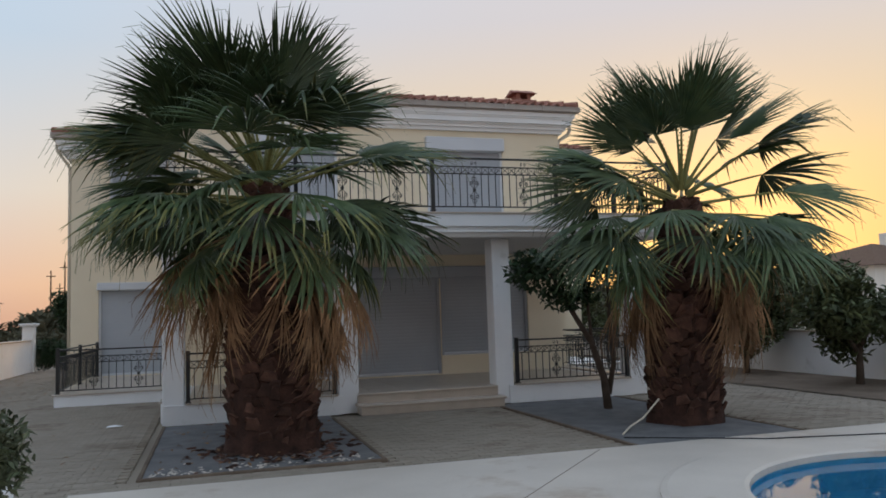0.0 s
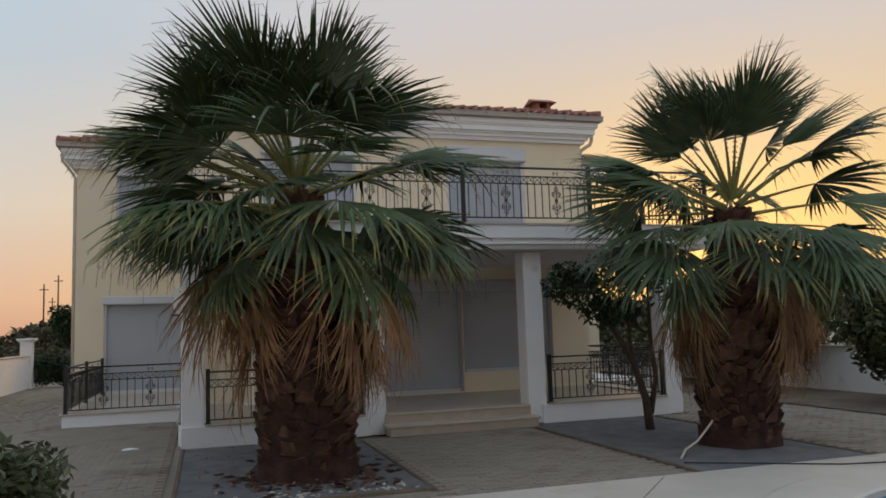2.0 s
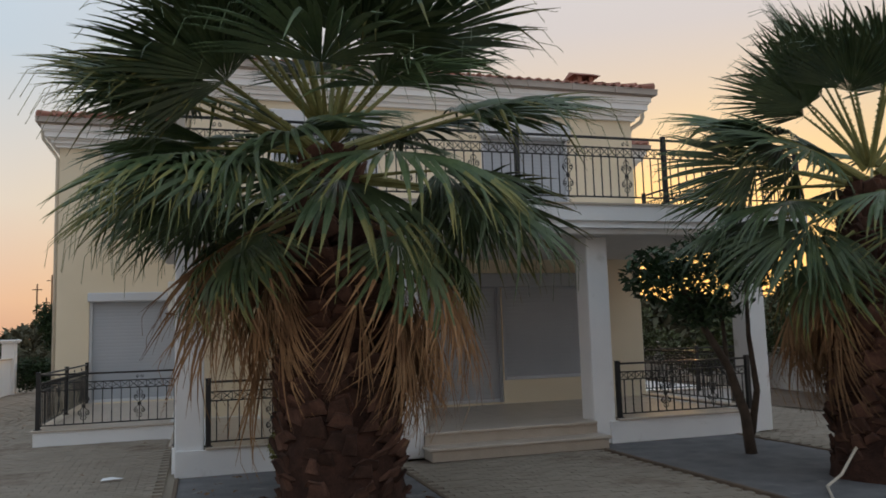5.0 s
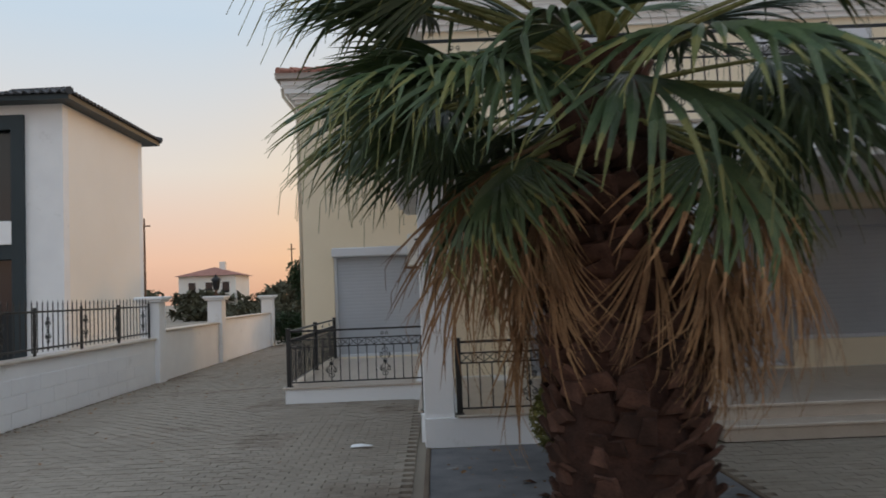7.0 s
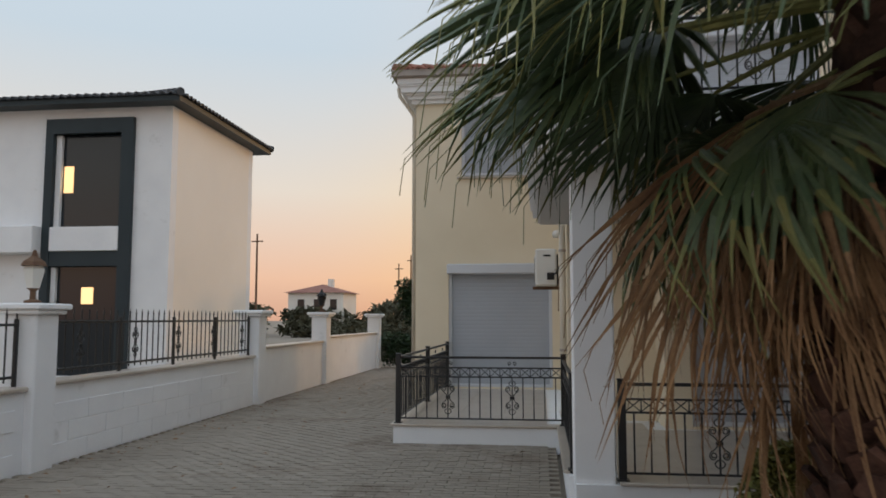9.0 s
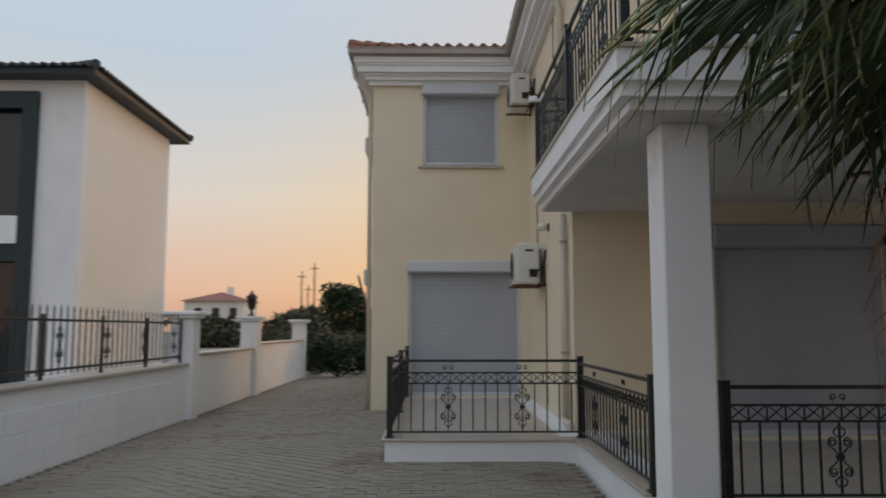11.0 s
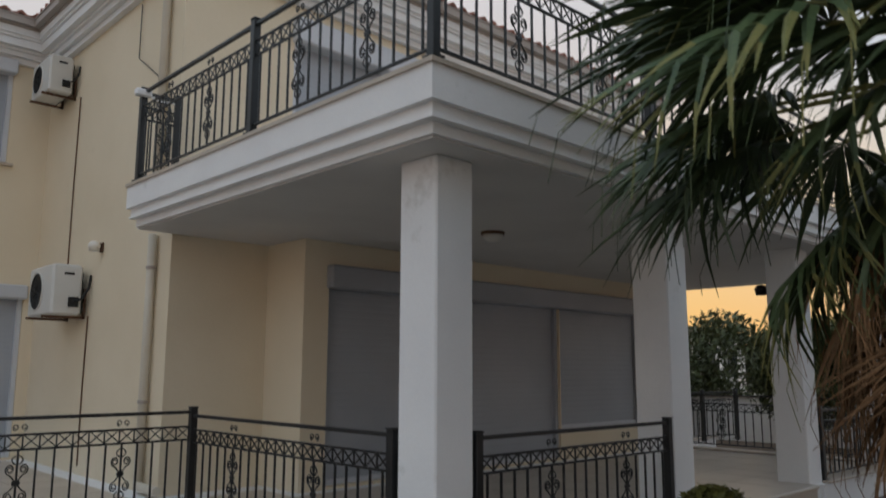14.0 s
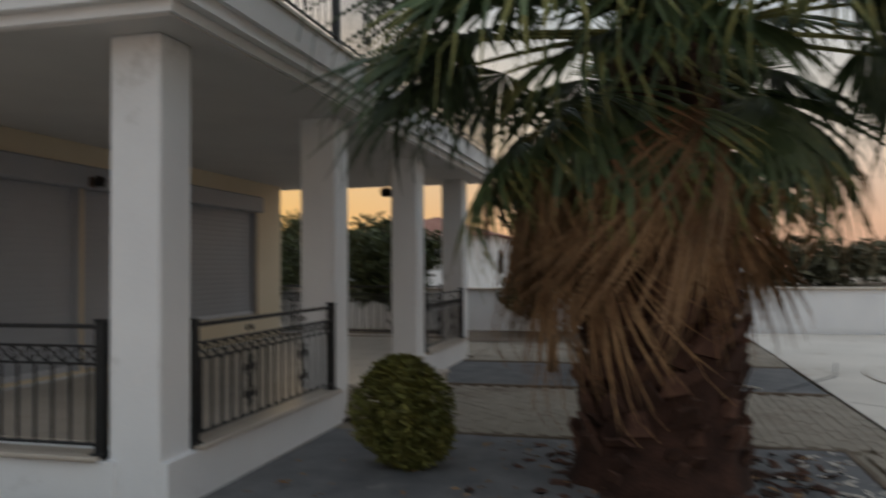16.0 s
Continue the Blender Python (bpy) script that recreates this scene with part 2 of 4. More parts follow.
def thing(name, label, category, group="", at=(0, 0, 0), kind="", turn=0):
    ob = new(name)
    ob.matrix_basis = pose(*at, 0, 0, turn)
    return tagged(ob, label, category, group, kind)


def solid(name, mesh, mat, label, category, kind="structure", group="", smooth=False):
    return tagged(part(name, mesh, mat, smooth=smooth), label, category, group, kind)


def rect_wall(mesh, axis, a0, a1, z0, z1, c0, c1, holes=()):
    """A wall along x or y with rectangular openings (a0, a1, z0, z1) through its thickness c0 to c1."""
    us = sorted({a0, a1, *[h for o in holes for h in o[:2]]})
    zs = sorted({z0, z1, *[h for o in holes for h in o[2:]]})
    for u0, u1 in zip(us, us[1:]):
        runs = []
        for w0, w1 in zip(zs, zs[1:]):
            if any(o[0] <= u0 and u1 <= o[1] and o[2] <= w0 and w1 <= o[3] for o in holes):
                continue
            if runs and runs[-1][1] == w0:
                runs[-1][1] = w1
            else:
                runs.append([w0, w1])
        for w0, w1 in runs:
            if axis == "x":
                mesh.box(u0, c0, w0, u1, c1, w1)
            else:
                mesh.box(c0, u0, w0, c1, u1, w1)
    return mesh


# ---- ground ----
PX, PY, PR = 6.4, 4.5, 2.2


def ring_rect(r, x0, y0, x1, y1, z, n=72):
    inner, outer = [], []
    for k in range(n):
        a = 2 * math.pi * (k + 0.5) / n
        c, s = math.cos(a), math.sin(a)
        t = min((x1 - PX) / c if c > 0 else (x0 - PX) / c, (y1 - PY) / s if s > 0 else (y0 - PY) / s)
        inner.append((PX + r * c, PY + r * s, z))
        outer.append((PX + t * c, PY + t * s, z))
    m = Mesh()
    m.add(inner + outer, [(k, n + k, n + (k + 1) % n, (k + 1) % n) for k in range(n)])
    for cx, cy in ((x0, y0), (x1, y0), (x1, y1), (x0, y1)):
        a = math.atan2(cy - PY, cx - PX) % (2 * math.pi)
        k = int(a / (2 * math.pi) * n - 0.5) % n
        m.add([outer[k], (cx, cy, z), outer[(k + 1) % n]], [(0, 1, 2)])
    return m


solid("ground", ring_rect(2.45, -600, -600, 600, 600, -0.03), JOINT, "bare sandy ground reaching the horizon", "ground")
deck = ring_rect(2.86, -1.1, -9, 13.3, 8.15, 0.012)
solid("pavement_deck", deck, DECK, "pale stained concrete pool deck", "pavement")
m = Mesh()
m.tube([(4.45, 8.1, 0.006), (2.83, 6.34, 0.006), (0.6, 3.9, 0.006)], 0.009, 6)
solid("trim_deck_joint", m, SOIL, "dark narrow joint across the concrete deck", "joint")


def flat(x0, y0, x1, y1, z, cut=0.6):
    mm = Mesh()
    nx, ny = max(1, round((x1 - x0) / cut)), max(1, round((y1 - y0) / cut))
    vs = [(x0 + (x1 - x0) * i / nx, y0 + (y1 - y0) * j / ny, z + 0.012 * noise.noise((i * 0.7, j * 0.7, x0))) for j in range(ny + 1) for i in range(nx + 1)]
    return mm.add(vs, [(j * (nx + 1) + i, j * (nx + 1) + i + 1, (j + 1) * (nx + 1) + i + 1, (j + 1) * (nx + 1) + i) for j in range(ny) for i in range(nx)])


solid("ground_bed_west", flat(-0.5, 8.72, 2.05, 13.04, -0.002, 0.25), GRAVEL, "grey gravel planting bed under the palm", "planting bed", smooth=True)
solid("ground_bed_east", flat(5.0, 8.2, 7.35, 13.04, -0.002, 0.25), GRAVEL, "grey gravel planting bed under the second palm", "planting bed", smooth=True)
solid("ground_soil_strip", flat(10.6, 8.4, 13.3, 26, 0.0, 0.5), SOIL, "dry brown soil strip along the garden wall", "soil", smooth=True)

# bed kerbs
m = Mesh()
for x0, y0, x1, y1 in ((-0.55, 8.72, -0.5, 13.04), (-0.55, 8.66, 2.1, 8.72), (2.05, 8.72, 2.1, 12.66), (4.95, 8.18, 5.0, 12.66), (7.35, 8.18, 7.4, 13.04)):
    m.soft_box(x0, y0, -0.05, x1, y1, 0.012, 0.008)
solid("trim_bed_kerb", m, SOIL, "low dark edging round the planting beds", "kerb")

# pool
pool = thing("swimming_pool", "round pool with blue mosaic and pale coping", "swimming pool", kind="structure")
m = Mesh()
n = 72
m.lathe([(0.02, -1.4), (PR, -1.4), (PR, 0.0)], PX, PY, n)
m.f = m.f[:-1]
part("basin", m, POOLTILE, pool, "blue mosaic basin")
m = Mesh()
m.lathe([(PR - 0.04, -0.03), (PR - 0.04, 0.03), (PR, 0.045), (2.84, 0.045), (2.9, 0.03), (2.9, -0.03)], PX, PY, n)
m.f = m.f[:-2]
part("coping", m, DECK, pool, "pale stone coping", smooth=False)
m = Mesh()
m.add([(PX + PR * math.cos(2 * math.pi * k / n), PY + PR * math.sin(2 * math.pi * k / n), -0.06) for k in range(n)], [tuple(range(n))])
part("water", m, WATER, pool, "still clear water").visible_shadow = False

# ---- villa: walls ----
FL, CEIL, TOP = 0.33, 2.95, 6.12
BX0, BX1, BY = -0.45, 8.45, 17.25   # main block
FY, FX0, FX1 = 16.5, 0.7, 8.0      # ground-floor bay
WX0, WX1, WY = -3.28, 11.1, 21.72  # wings
BACK = 28.0
UP = 3.36
openings_up = [(0.95, 2.95, UP, 5.5), (5.05, 6.95, UP, 5.5)]
openings_lo = [(1.02, 2.93, FL, 2.45), (2.945, 5.055, FL, 2.45), (5.07, 7.15, 0.72, 2.45)]
m = rect_wall(Mesh(), "x", BX0, BX1, UP - 0.3, TOP, BY, BY + 0.3, openings_up)
solid("wall_upper_south", m, CREAM, "cream rendered upper wall over the balcony", "wall")
m = rect_wall(Mesh(), "x", FX0 + 0.3, FX1 - 0.3, 0, UP - 0.05, FY, FY + 0.3, openings_lo)
solid("wall_lower_south", m, CREAM, "cream rendered wall inside the porch", "wall")
m = Mesh().box(FX0, FY, 0, FX0 + 0.3, BY, UP - 0.05).box(BX0 + 0.3, BY, 0, FX0 + 0.3, BY + 0.3, UP - 0.3)
solid("wall_porch_recess", m, CREAM, "cream rendered recess beside the porch", "wall")
solid("wall_main_west", Mesh().box(BX0, BY + 0.3, 0, BX0 + 0.3, WY + 0.3, TOP).box(BX0, BY, 0, BX0 + 0.3, BY + 0.3, UP - 0.3), CREAM, "cream rendered side wall with air conditioners", "wall")
solid("wall_main_east", Mesh().box(FX1 - 0.3, FY, 0, FX1, BY, UP - 0.05).box(BX1 - 0.3, BY, 0, BX1, BY + 0.3, UP - 0.3).box(BX1 - 0.3, BY + 0.3, 0, BX1, WY, TOP), CREAM, "cream rendered side wall", "wall")
m = rect_wall(Mesh(), "x", WX0, BX0, 0, TOP, WY, WY + 0.3, [(-2.62, -0.6, FL, 2.72), (-2.36, -0.98, 4.47, 6.02)])
solid("wall_wing_west", m, CREAM, "cream rendered wing wall with shuttered openings", "wall")
solid("wall_wing_west_side", Mesh().box(WX0, WY + 0.3, 0, WX0 + 0.3, BACK, TOP), CREAM, "cream rendered side of the wing", "wall")
solid("wall_wing_east", Mesh().box(BX1, WY, 0, WX1, WY + 0.3, TOP).box(WX1 - 0.3, WY + 0.3, 0, WX1, BACK, TOP), CREAM, "cream rendered east wing wall", "wall")
solid("wall_north", Mesh().box(WX0 + 0.3, BACK - 0.3, 0, WX1 - 0.3, BACK, TOP), CREAM, "cream rendered back wall", "wall")
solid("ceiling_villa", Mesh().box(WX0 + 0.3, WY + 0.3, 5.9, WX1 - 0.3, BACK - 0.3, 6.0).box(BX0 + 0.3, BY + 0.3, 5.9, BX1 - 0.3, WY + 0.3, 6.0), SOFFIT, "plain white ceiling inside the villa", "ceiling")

# terraces
m = Mesh()
m.box(BX0 - 0.02, 13.14, 0, 7.95, FY, FL - 0.03).box(BX0 + 0.0, FY, 0, FX0, BY, FL - 0.03).box(-2.6, 16.4, 0, BX0, WY, FL - 0.03).box(8.25, 16.96, 0, 10.2, WY, FL - 0.03)
solid("floor_terrace_base", m, WHITE, "white rendered terrace base", "floor")
slabs = thing("floor_terrace", "cream marble terrace floor slabs", "floor", kind="structure")
slab_mesh = Mesh().soft_box(0.003, 0.003, 0, 0.597, 0.597, 0.03, 0.003).data("floor_slab", MARBLE)
def slabs_over(x0, y0, nx, ny):
    for i in range(nx):
        for j in range(ny):
            part("floor_slab", slab_mesh, None, slabs, m=pose(x0 + 0.6 * i, y0 + 0.6 * j, FL - 0.03))
slabs_over(-0.18, 13.2, 13, 5)
slabs_over(-2.55, 16.55, 3, 8)
slabs_over(-0.15, 16.2, 1, 1)

# low parapet under the railings
PZ = 0.29
for q in ((-0.55, 13.05, 2.3, 13.19), (5.3, 13.05, 7.8, 13.19), (-0.6, 13.4, -0.46, 16.28), (-2.68, 16.28, -0.46, 16.42), (-2.68, 16.42, -2.6, WY), (7.93, 13.4, 8.07, 16.84), (7.93, 16.84, 10.2, 16.96)):
    solid("wall_plinth", Mesh().box(q[0], q[1], 0, q[2], q[3], PZ + 0.02), WHITE, "low white painted terrace plinth", "wall")
m = Mesh()
for b in ((-0.2, 13.02, 2.22, 13.24), (5.42, 13.02, 7.74, 13.24), (-0.64, 13.5, -0.42, 16.25), (-2.72, 16.25, -0.42, 16.46), (-2.72, 16.46, -2.52, WY), (7.89, 13.5, 8.11, 16.8), (7.89, 16.8, 10.2, 17.0)):
    m.soft_box(b[0], b[1], PZ + 0.02, b[2], b[3], PZ + 0.05, 0.008)
solid("trim_parapet_coping", m, MARBLE, "cream marble coping on the plinth", "coping")

# steps
steps = thing("entrance_steps", "two cream marble steps up to the porch", "steps", kind="structure")
for y0, z1 in ((12.68, 0.17), (13.0, 0.335)):
    s = part("tread", Mesh().soft_box(2.5 if y0 < 12.9 else 2.56, y0, z1 - 0.04, 5.1 if y0 < 12.9 else 5.06, y0 + 0.36, z1, 0.01), MARBLE, steps)
    part("riser", Mesh().box(2.55, y0 + 0.03, 0, 5.06, y0 + 0.35, z1 - 0.04), MARBLE, steps)

# columns
for x in (-0.56, 2.24, 5.06, 7.75):
    c = thing("porch_column", "square white painted porch column", "column", "porch columns", (x, 13.1, 0), kind="structure")
    part("shaft", Mesh().soft_box(0, 0, 0, 0.34, 0.36, CEIL, 0.012), WHITE, c)

# balcony slab
SX0, SX1, SY0, SY1 = -0.945, 8.7, 12.73, 17.25
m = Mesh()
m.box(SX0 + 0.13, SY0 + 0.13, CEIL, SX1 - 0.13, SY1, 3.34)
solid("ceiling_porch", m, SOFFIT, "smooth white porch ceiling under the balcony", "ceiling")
def band(mesh, off, z0, z1, depth=0.3):
    x0, x1, y0 = SX0 + off, SX1 - off, SY0 + off
    mesh.box(x0, y0, z0, x1, SY0 + depth, z1)
    mesh.box(x0, SY0 + depth, z0, SX0 + depth, SY1 - off * 0.3, z1)
    mesh.box(SX1 - depth, SY0 + depth, z0, x1, SY1 - off * 0.3, z1)
for name, off, z0, z1, mat, lab in (("trim_balcony_fascia", 0.0, 3.14, 3.36, WHITE, "white painted balcony edge"), ("trim_balcony_moulding", 0.045, 3.06, 3.14, WHITE, "white stepped moulding"), ("trim_balcony_moulding_mid", 0.03, 3.04, 3.06, WHITE, "thin white fillet"), ("trim_balcony_moulding_low", 0.10, 2.965, 3.04, WHITE, "lower white stepped moulding")):
    m = Mesh()
    band(m, off, z0, z1)
    solid(name, m, mat, lab, "moulding")
m = Mesh()
band(m, -0.02, 3.36, 3.39, 0.26)
m.box(SX0 + 0.26, SY0 + 0.26, 3.345, SX1 - 0.26, SY1, 3.37)
solid("floor_balcony", m, MARBLE, "cream marble balcony floor with projecting lip", "floor")

# ---- roofs ----
def cornice(mesh, path, steps):
    """Stepped moulding along a path of (x, y, nx, ny) corners: each step an offset and z range."""
    for off, z0, z1 in steps:
        pts = [(x + nx * off, y + ny * off) for x, y, nx, ny in path]
        back = [(x - nx * 0.02, y - ny * 0.02) for x, y, nx, ny in path]
        vs = [(*p, z) for z in (z0, z1) for p in pts] + [(*p, z) for z in (z0, z1) for p in back]
        k = len(pts)
        fs = []
        for i in range(k - 1):
            fs += [(i, i + 1, k + i + 1, k + i), (2 * k + i + 1, 2 * k + i, 3 * k + i, 3 * k + i + 1), (2 * k + i, 2 * k + i + 1, i + 1, i), (k + i, k + i + 1, 3 * k + i + 1, 3 * k + i)]
        mesh.add(vs, fs)
    return mesh

EAVE = 0.37
edge = [(WX0, BACK, -1, 1), (WX0, WY, -1, -1), (BX0, WY, -1, -1), (BX0, BY, -1, -1), (BX1, BY, 1, -1), (BX1, WY, 1, -1), (WX1, WY, 1, -1), (WX1, BACK, 1, 1)]
m = cornice(Mesh(), edge, [(0.08, 5.97, 6.05), (0.15, 6.05, 6.12), (0.19, 6.12, 6.16), (0.27, 6.16, 6.28), (0.3, 6.28, 6.32), (0.33, 6.32, 6.42)])
solid("trim_cornice", m, WHITE, "white stepped cornice under the eaves", "cornice")
gut = cornice(Mesh(), edge, [(EAVE - 0.02, 6.42, 6.45), (EAVE + 0.06, 6.45, 6.55), (EAVE + 0.075, 6.55, 6.565)])
for (xa, ya, nxa, nya), (xb, yb, nxb, nyb) in zip(edge, edge[1:]):
    a, b = Vector((xa + nxa * 0.43, ya + nya * 0.43, 0)), Vector((xb + nxb * 0.43, yb + nyb * 0.43, 0))
    k = int((b - a).length / 0.9)
    for i in range(1, k):
        p = a.lerp(b, i / k)
        gut.box(p.x - 0.025, p.y - 0.025, 6.44, p.x + 0.025, p.y + 0.025, 6.57)
solid("trim_gutter", gut, GUTTER, "weathered grey-brown eaves gutter with brackets", "gutter")


def tile_slope(mesh, a, b, c, d, pitch=0.21, course=0.36):
    """Barrel tiles over the slope with eave a-b and ridge d-c; each tile is an island."""
    a, b, c, d = (Vector(p) for p in (a, b, c, d))
    along = (b - a).normalized()
    upv = ((d + c) / 2 - (a + b) / 2)
    upv = (upv - along * upv.dot(along))
    run = upv.length
    upv.normalize()
    nor = along.cross(upv)
    if nor.z < 0:
        nor = -nor
    width = (b - a).length
    s_d, s_c = (d - a).dot(along), (c - a).dot(along)
    rows = int(run / course) + 1
    for j in range(rows):
        v0, v1 = j * course - 0.03, min((j + 1) * course + 0.02, run)
        f = max(0, min(1, (j + 0.5) * course / run))
        lo, hi = s_d * f, width + (s_c - width) * f
        for i in range(int(lo / pitch), int(hi / pitch) + 1):
            if not lo - 0.05 <= i * pitch + pitch / 2 <= hi + 0.05:
                continue
            vs = []
            for v, lift in ((v0, 0.035), (v1, 0.0)):
                for k in range(6):
                    u = i * pitch + pitch * k / 5
                    h = 0.05 * math.sin(math.pi * min(1, k / 3.4)) if k < 4 else -0.008
                    vs.append(a + along * u + upv * v + nor * (h + lift + 0.01))
            mesh.add(vs, [(k, k + 1, 7 + k, 6 + k) for k in range(5)])
            mesh.add([*vs[:6], *[p - nor * 0.04 for p in vs[:6]]], [(k + 1, k, 6 + k, 7 + k) for k in range(5)])
    return mesh


def hip_roof(name, x0, y0, x1, y1, z, rise, mat, label, sides="swen", kind="structure"):
    w = min(x1 - x0, y1 - y0) / 2
    h = w * rise
    if x1 - x0 >= y1 - y0:
        r0, r1 = (x0 + w, (y0 + y1) / 2, z + h), (x1 - w, (y0 + y1) / 2, z + h)
        q = {"s": ((x0, y0, z), (x1, y0, z), r1, r0), "n": ((x1, y1, z), (x0, y1, z), r0, r1), "w": ((x0, y1, z), (x0, y0, z), r0, r0), "e": ((x1, y0, z), (x1, y1, z), r1, r1)}
    else:
        r0, r1 = ((x0 + x1) / 2, y0 + w, z + h), ((x0 + x1) / 2, y1 - w, z + h)
        q = {"s": ((x0, y0, z), (x1, y0, z), r0, r0), "n": ((x1, y1, z), (x0, y1, z), r1, r1), "w": ((x0, y1, z), (x0, y0, z), r0, r1), "e": ((x1, y0, z), (x1, y1, z), r1, r0)}
    roof = thing(name, label, "roof", kind=kind)
    under = Mesh()
    for a, b, c, d in q.values():
        under.add([a, b, c, d] if c != d else [a, b, c], [(0, 1, 2, 3)] if c != d else [(0, 1, 2)])
    part("roof_deck", under, mat, roof)
    tiles = Mesh()
    for s in sides:
        tile_slope(tiles, *q[s])
    tagged(part("roof_tile", tiles, mat, roof, "overlapping barrel tiles"), kind="stuff")
    ridge = Mesh()
    corners = [(x0, y0, z), (x1, y0, z), (x1, y1, z), (x0, y1, z)]
    ends = [r0, r1, r1, r0] if x1 - x0 >= y1 - y0 else [r0, r0, r1, r1]
    for c, e in zip(corners, ends):
        k = max(3, int((Vector(e) - Vector(c)).length / 0.36))
        for i in range(k):
            p, p2 = Vector(c).lerp(Vector(e), i / k), Vector(c).lerp(Vector(e), (i + 1.1) / k)
            ridge.tube([p + Vector((0, 0, 0.06)), p2 + Vector((0, 0, 0.03))], [0.1, 0.085], 8)
    part("ridge_tile", ridge, mat, roof, "rounded hip tiles")
    return roof


hip_roof("roof_main", BX0 - 0.38, BY - 0.38, BX1 + 0.38, BACK - 1, 6.56, 0.3, TILE, "terracotta tiled hip roof of the villa", "swe")
hip_roof("roof_wings", WX0 - 0.38, WY - 0.38, WX1 + 0.38, BACK + 0.38, 6.56, 0.3, TILE, "lower terracotta tiled roof over the wings", "sw")

# chimney
ch = thing("chimney", "small brick-red chimney with a tiled cap", "chimney", at=(8.12, 18.7, 6.86))
part("stack", Mesh().soft_box(-0.22, -0.22, -0.3, 0.22, 0.22, 0.36, 0.015), TILE, ch)
m = Mesh().box(-0.2, -0.2, 0.36, -0.1, 0.2, 0.5).box(0.1, -0.2, 0.36, 0.2, 0.2, 0.5)
part("cap_support", m, TILE, ch)
m = Mesh().add([(-0.34, -0.3, 0.5), (0.34, -0.3, 0.5), (0.34, 0.3, 0.5), (-0.34, 0.3, 0.5), (-0.3, 0, 0.64), (0.3, 0, 0.64)], [(0, 1, 5, 4), (2, 3, 4, 5), (0, 4, 3), (1, 2, 5), (3, 2, 1, 0)])
part("cap", m, TILE, ch)


# ---- roller shutters ----
def roller_shutter(name, x0, x1, y, z0, z1, box_h, label, group, proud=0.14, box_mat=SHUTBOX):
    s = thing(name, label, "roller shutter", group, ((x0 + x1) / 2, y, z0))
    w = (x1 - x0) / 2
    slat = Mesh()
    pitch, h = 0.075, z1 - z0
    k = int(h / pitch)
    prof = [(0.0, 0.0), (0.0015, 0.008), (0.003, 0.03), (0.002, 0.066), (0.0, 0.075)]
    sd = Mesh()
    for i in range(len(prof)):
        sd.v += [(-w + 0.05, 0.06 - prof[i][0], prof[i][1]), (w - 0.05, 0.06 - prof[i][0], prof[i][1])]
    sd.f = [(2 * i, 2 * i + 1, 2 * i + 3, 2 * i + 2) for i in range(len(prof) - 1)]
    sdata = sd.data("slat", SHUTTER)
    for i in range(k + 1):
        part("slat", sdata, None, s, m=pose(0, 0, i * pitch))
    for sx_ in (-1, 1):
        part("guide_rail", Mesh().soft_box(min(sx_ * w, sx_ * (w - 0.06)), 0.0, 0, max(sx_ * w, sx_ * (w - 0.06)), 0.09, h, 0.006), box_mat, s)
    part("shutter_box", Mesh().soft_box(-w - 0.03, -proud, h - 0.02, w + 0.03, 0.09, h + box_h, 0.02), box_mat, s, "grey shutter box")
    part("bottom_bar", Mesh().soft_box(-w + 0.04, 0.03, 0, w - 0.04, 0.09, 0.06, 0.01), SHUTBOX, s)
    return s


for x0, x1, z0, z1 in openings_up:
    roller_shutter("roller_shutter", x0, x1, BY + 0.02, UP + 0.03, 5.5, 0.3, "closed pale grey roller shutter on the balcony door", "balcony door shutters")
for i, (x0, x1, z0, z1) in enumerate(openings_lo):
    roller_shutter("roller_shutter", x0, x1, FY + 0.04, z0, z1, 0.24, "closed grey roller shutter under the porch", "porch shutters", box_mat=SHUTTER)
roller_shutter("roller_shutter", -2.62, -0.6, WY + 0.04, FL, 2.55, 0.18, "closed grey roller shutter on the terrace door", "wing shutters")
roller_shutter("roller_shutter", -2.36, -0.98, WY + 0.04, 4.5, 5.82, 0.2, "closed grey roller shutter on the upper window", "wing shutters")
solid("window_sill", Mesh().soft_box(-2.45, WY - 0.06, 4.43, -0.9, WY + 0.05, 4.47, 0.008), MARBLE, "narrow cream marble window sill", "sill")

for z0, z1 in ((4.5, 5.55), (1.2, 2.75)):
    sb = thing("side_shutter", "grey roller shutter on the side of the wing", "roller shutter", "side shutters", (WX0, 24.6, z0))
    part("shutter_box", Mesh().soft_box(-0.34, -0.75, z1 - z0 - 0.32, 0.0, 0.75, z1 - z0, 0.015), SHUTBOX, sb)
    part("curtain", Mesh().box(-0.03, -0.7, 0, 0.0, 0.7, z1 - z0 - 0.25), SHUTTER, sb)
    part("sill", Mesh().soft_box(-0.1, -0.8, -0.04, 0, 0.8, 0.0, 0.008), MARBLE, sb)
p = thing("drain_pipe", "cream plastic rainwater pipe on the wing corner", "drain pipe", at=(WX0 - 0.06, WY + 0.15, 0))
part("pipe", Mesh().tube([(0, 0, 0.0), (0, 0, 5.75), (-0.05, 0, 5.85), (-0.3, 0, 6.2), (-0.33, 0, 6.38)], 0.04, 10), PIPE, p, smooth=True)


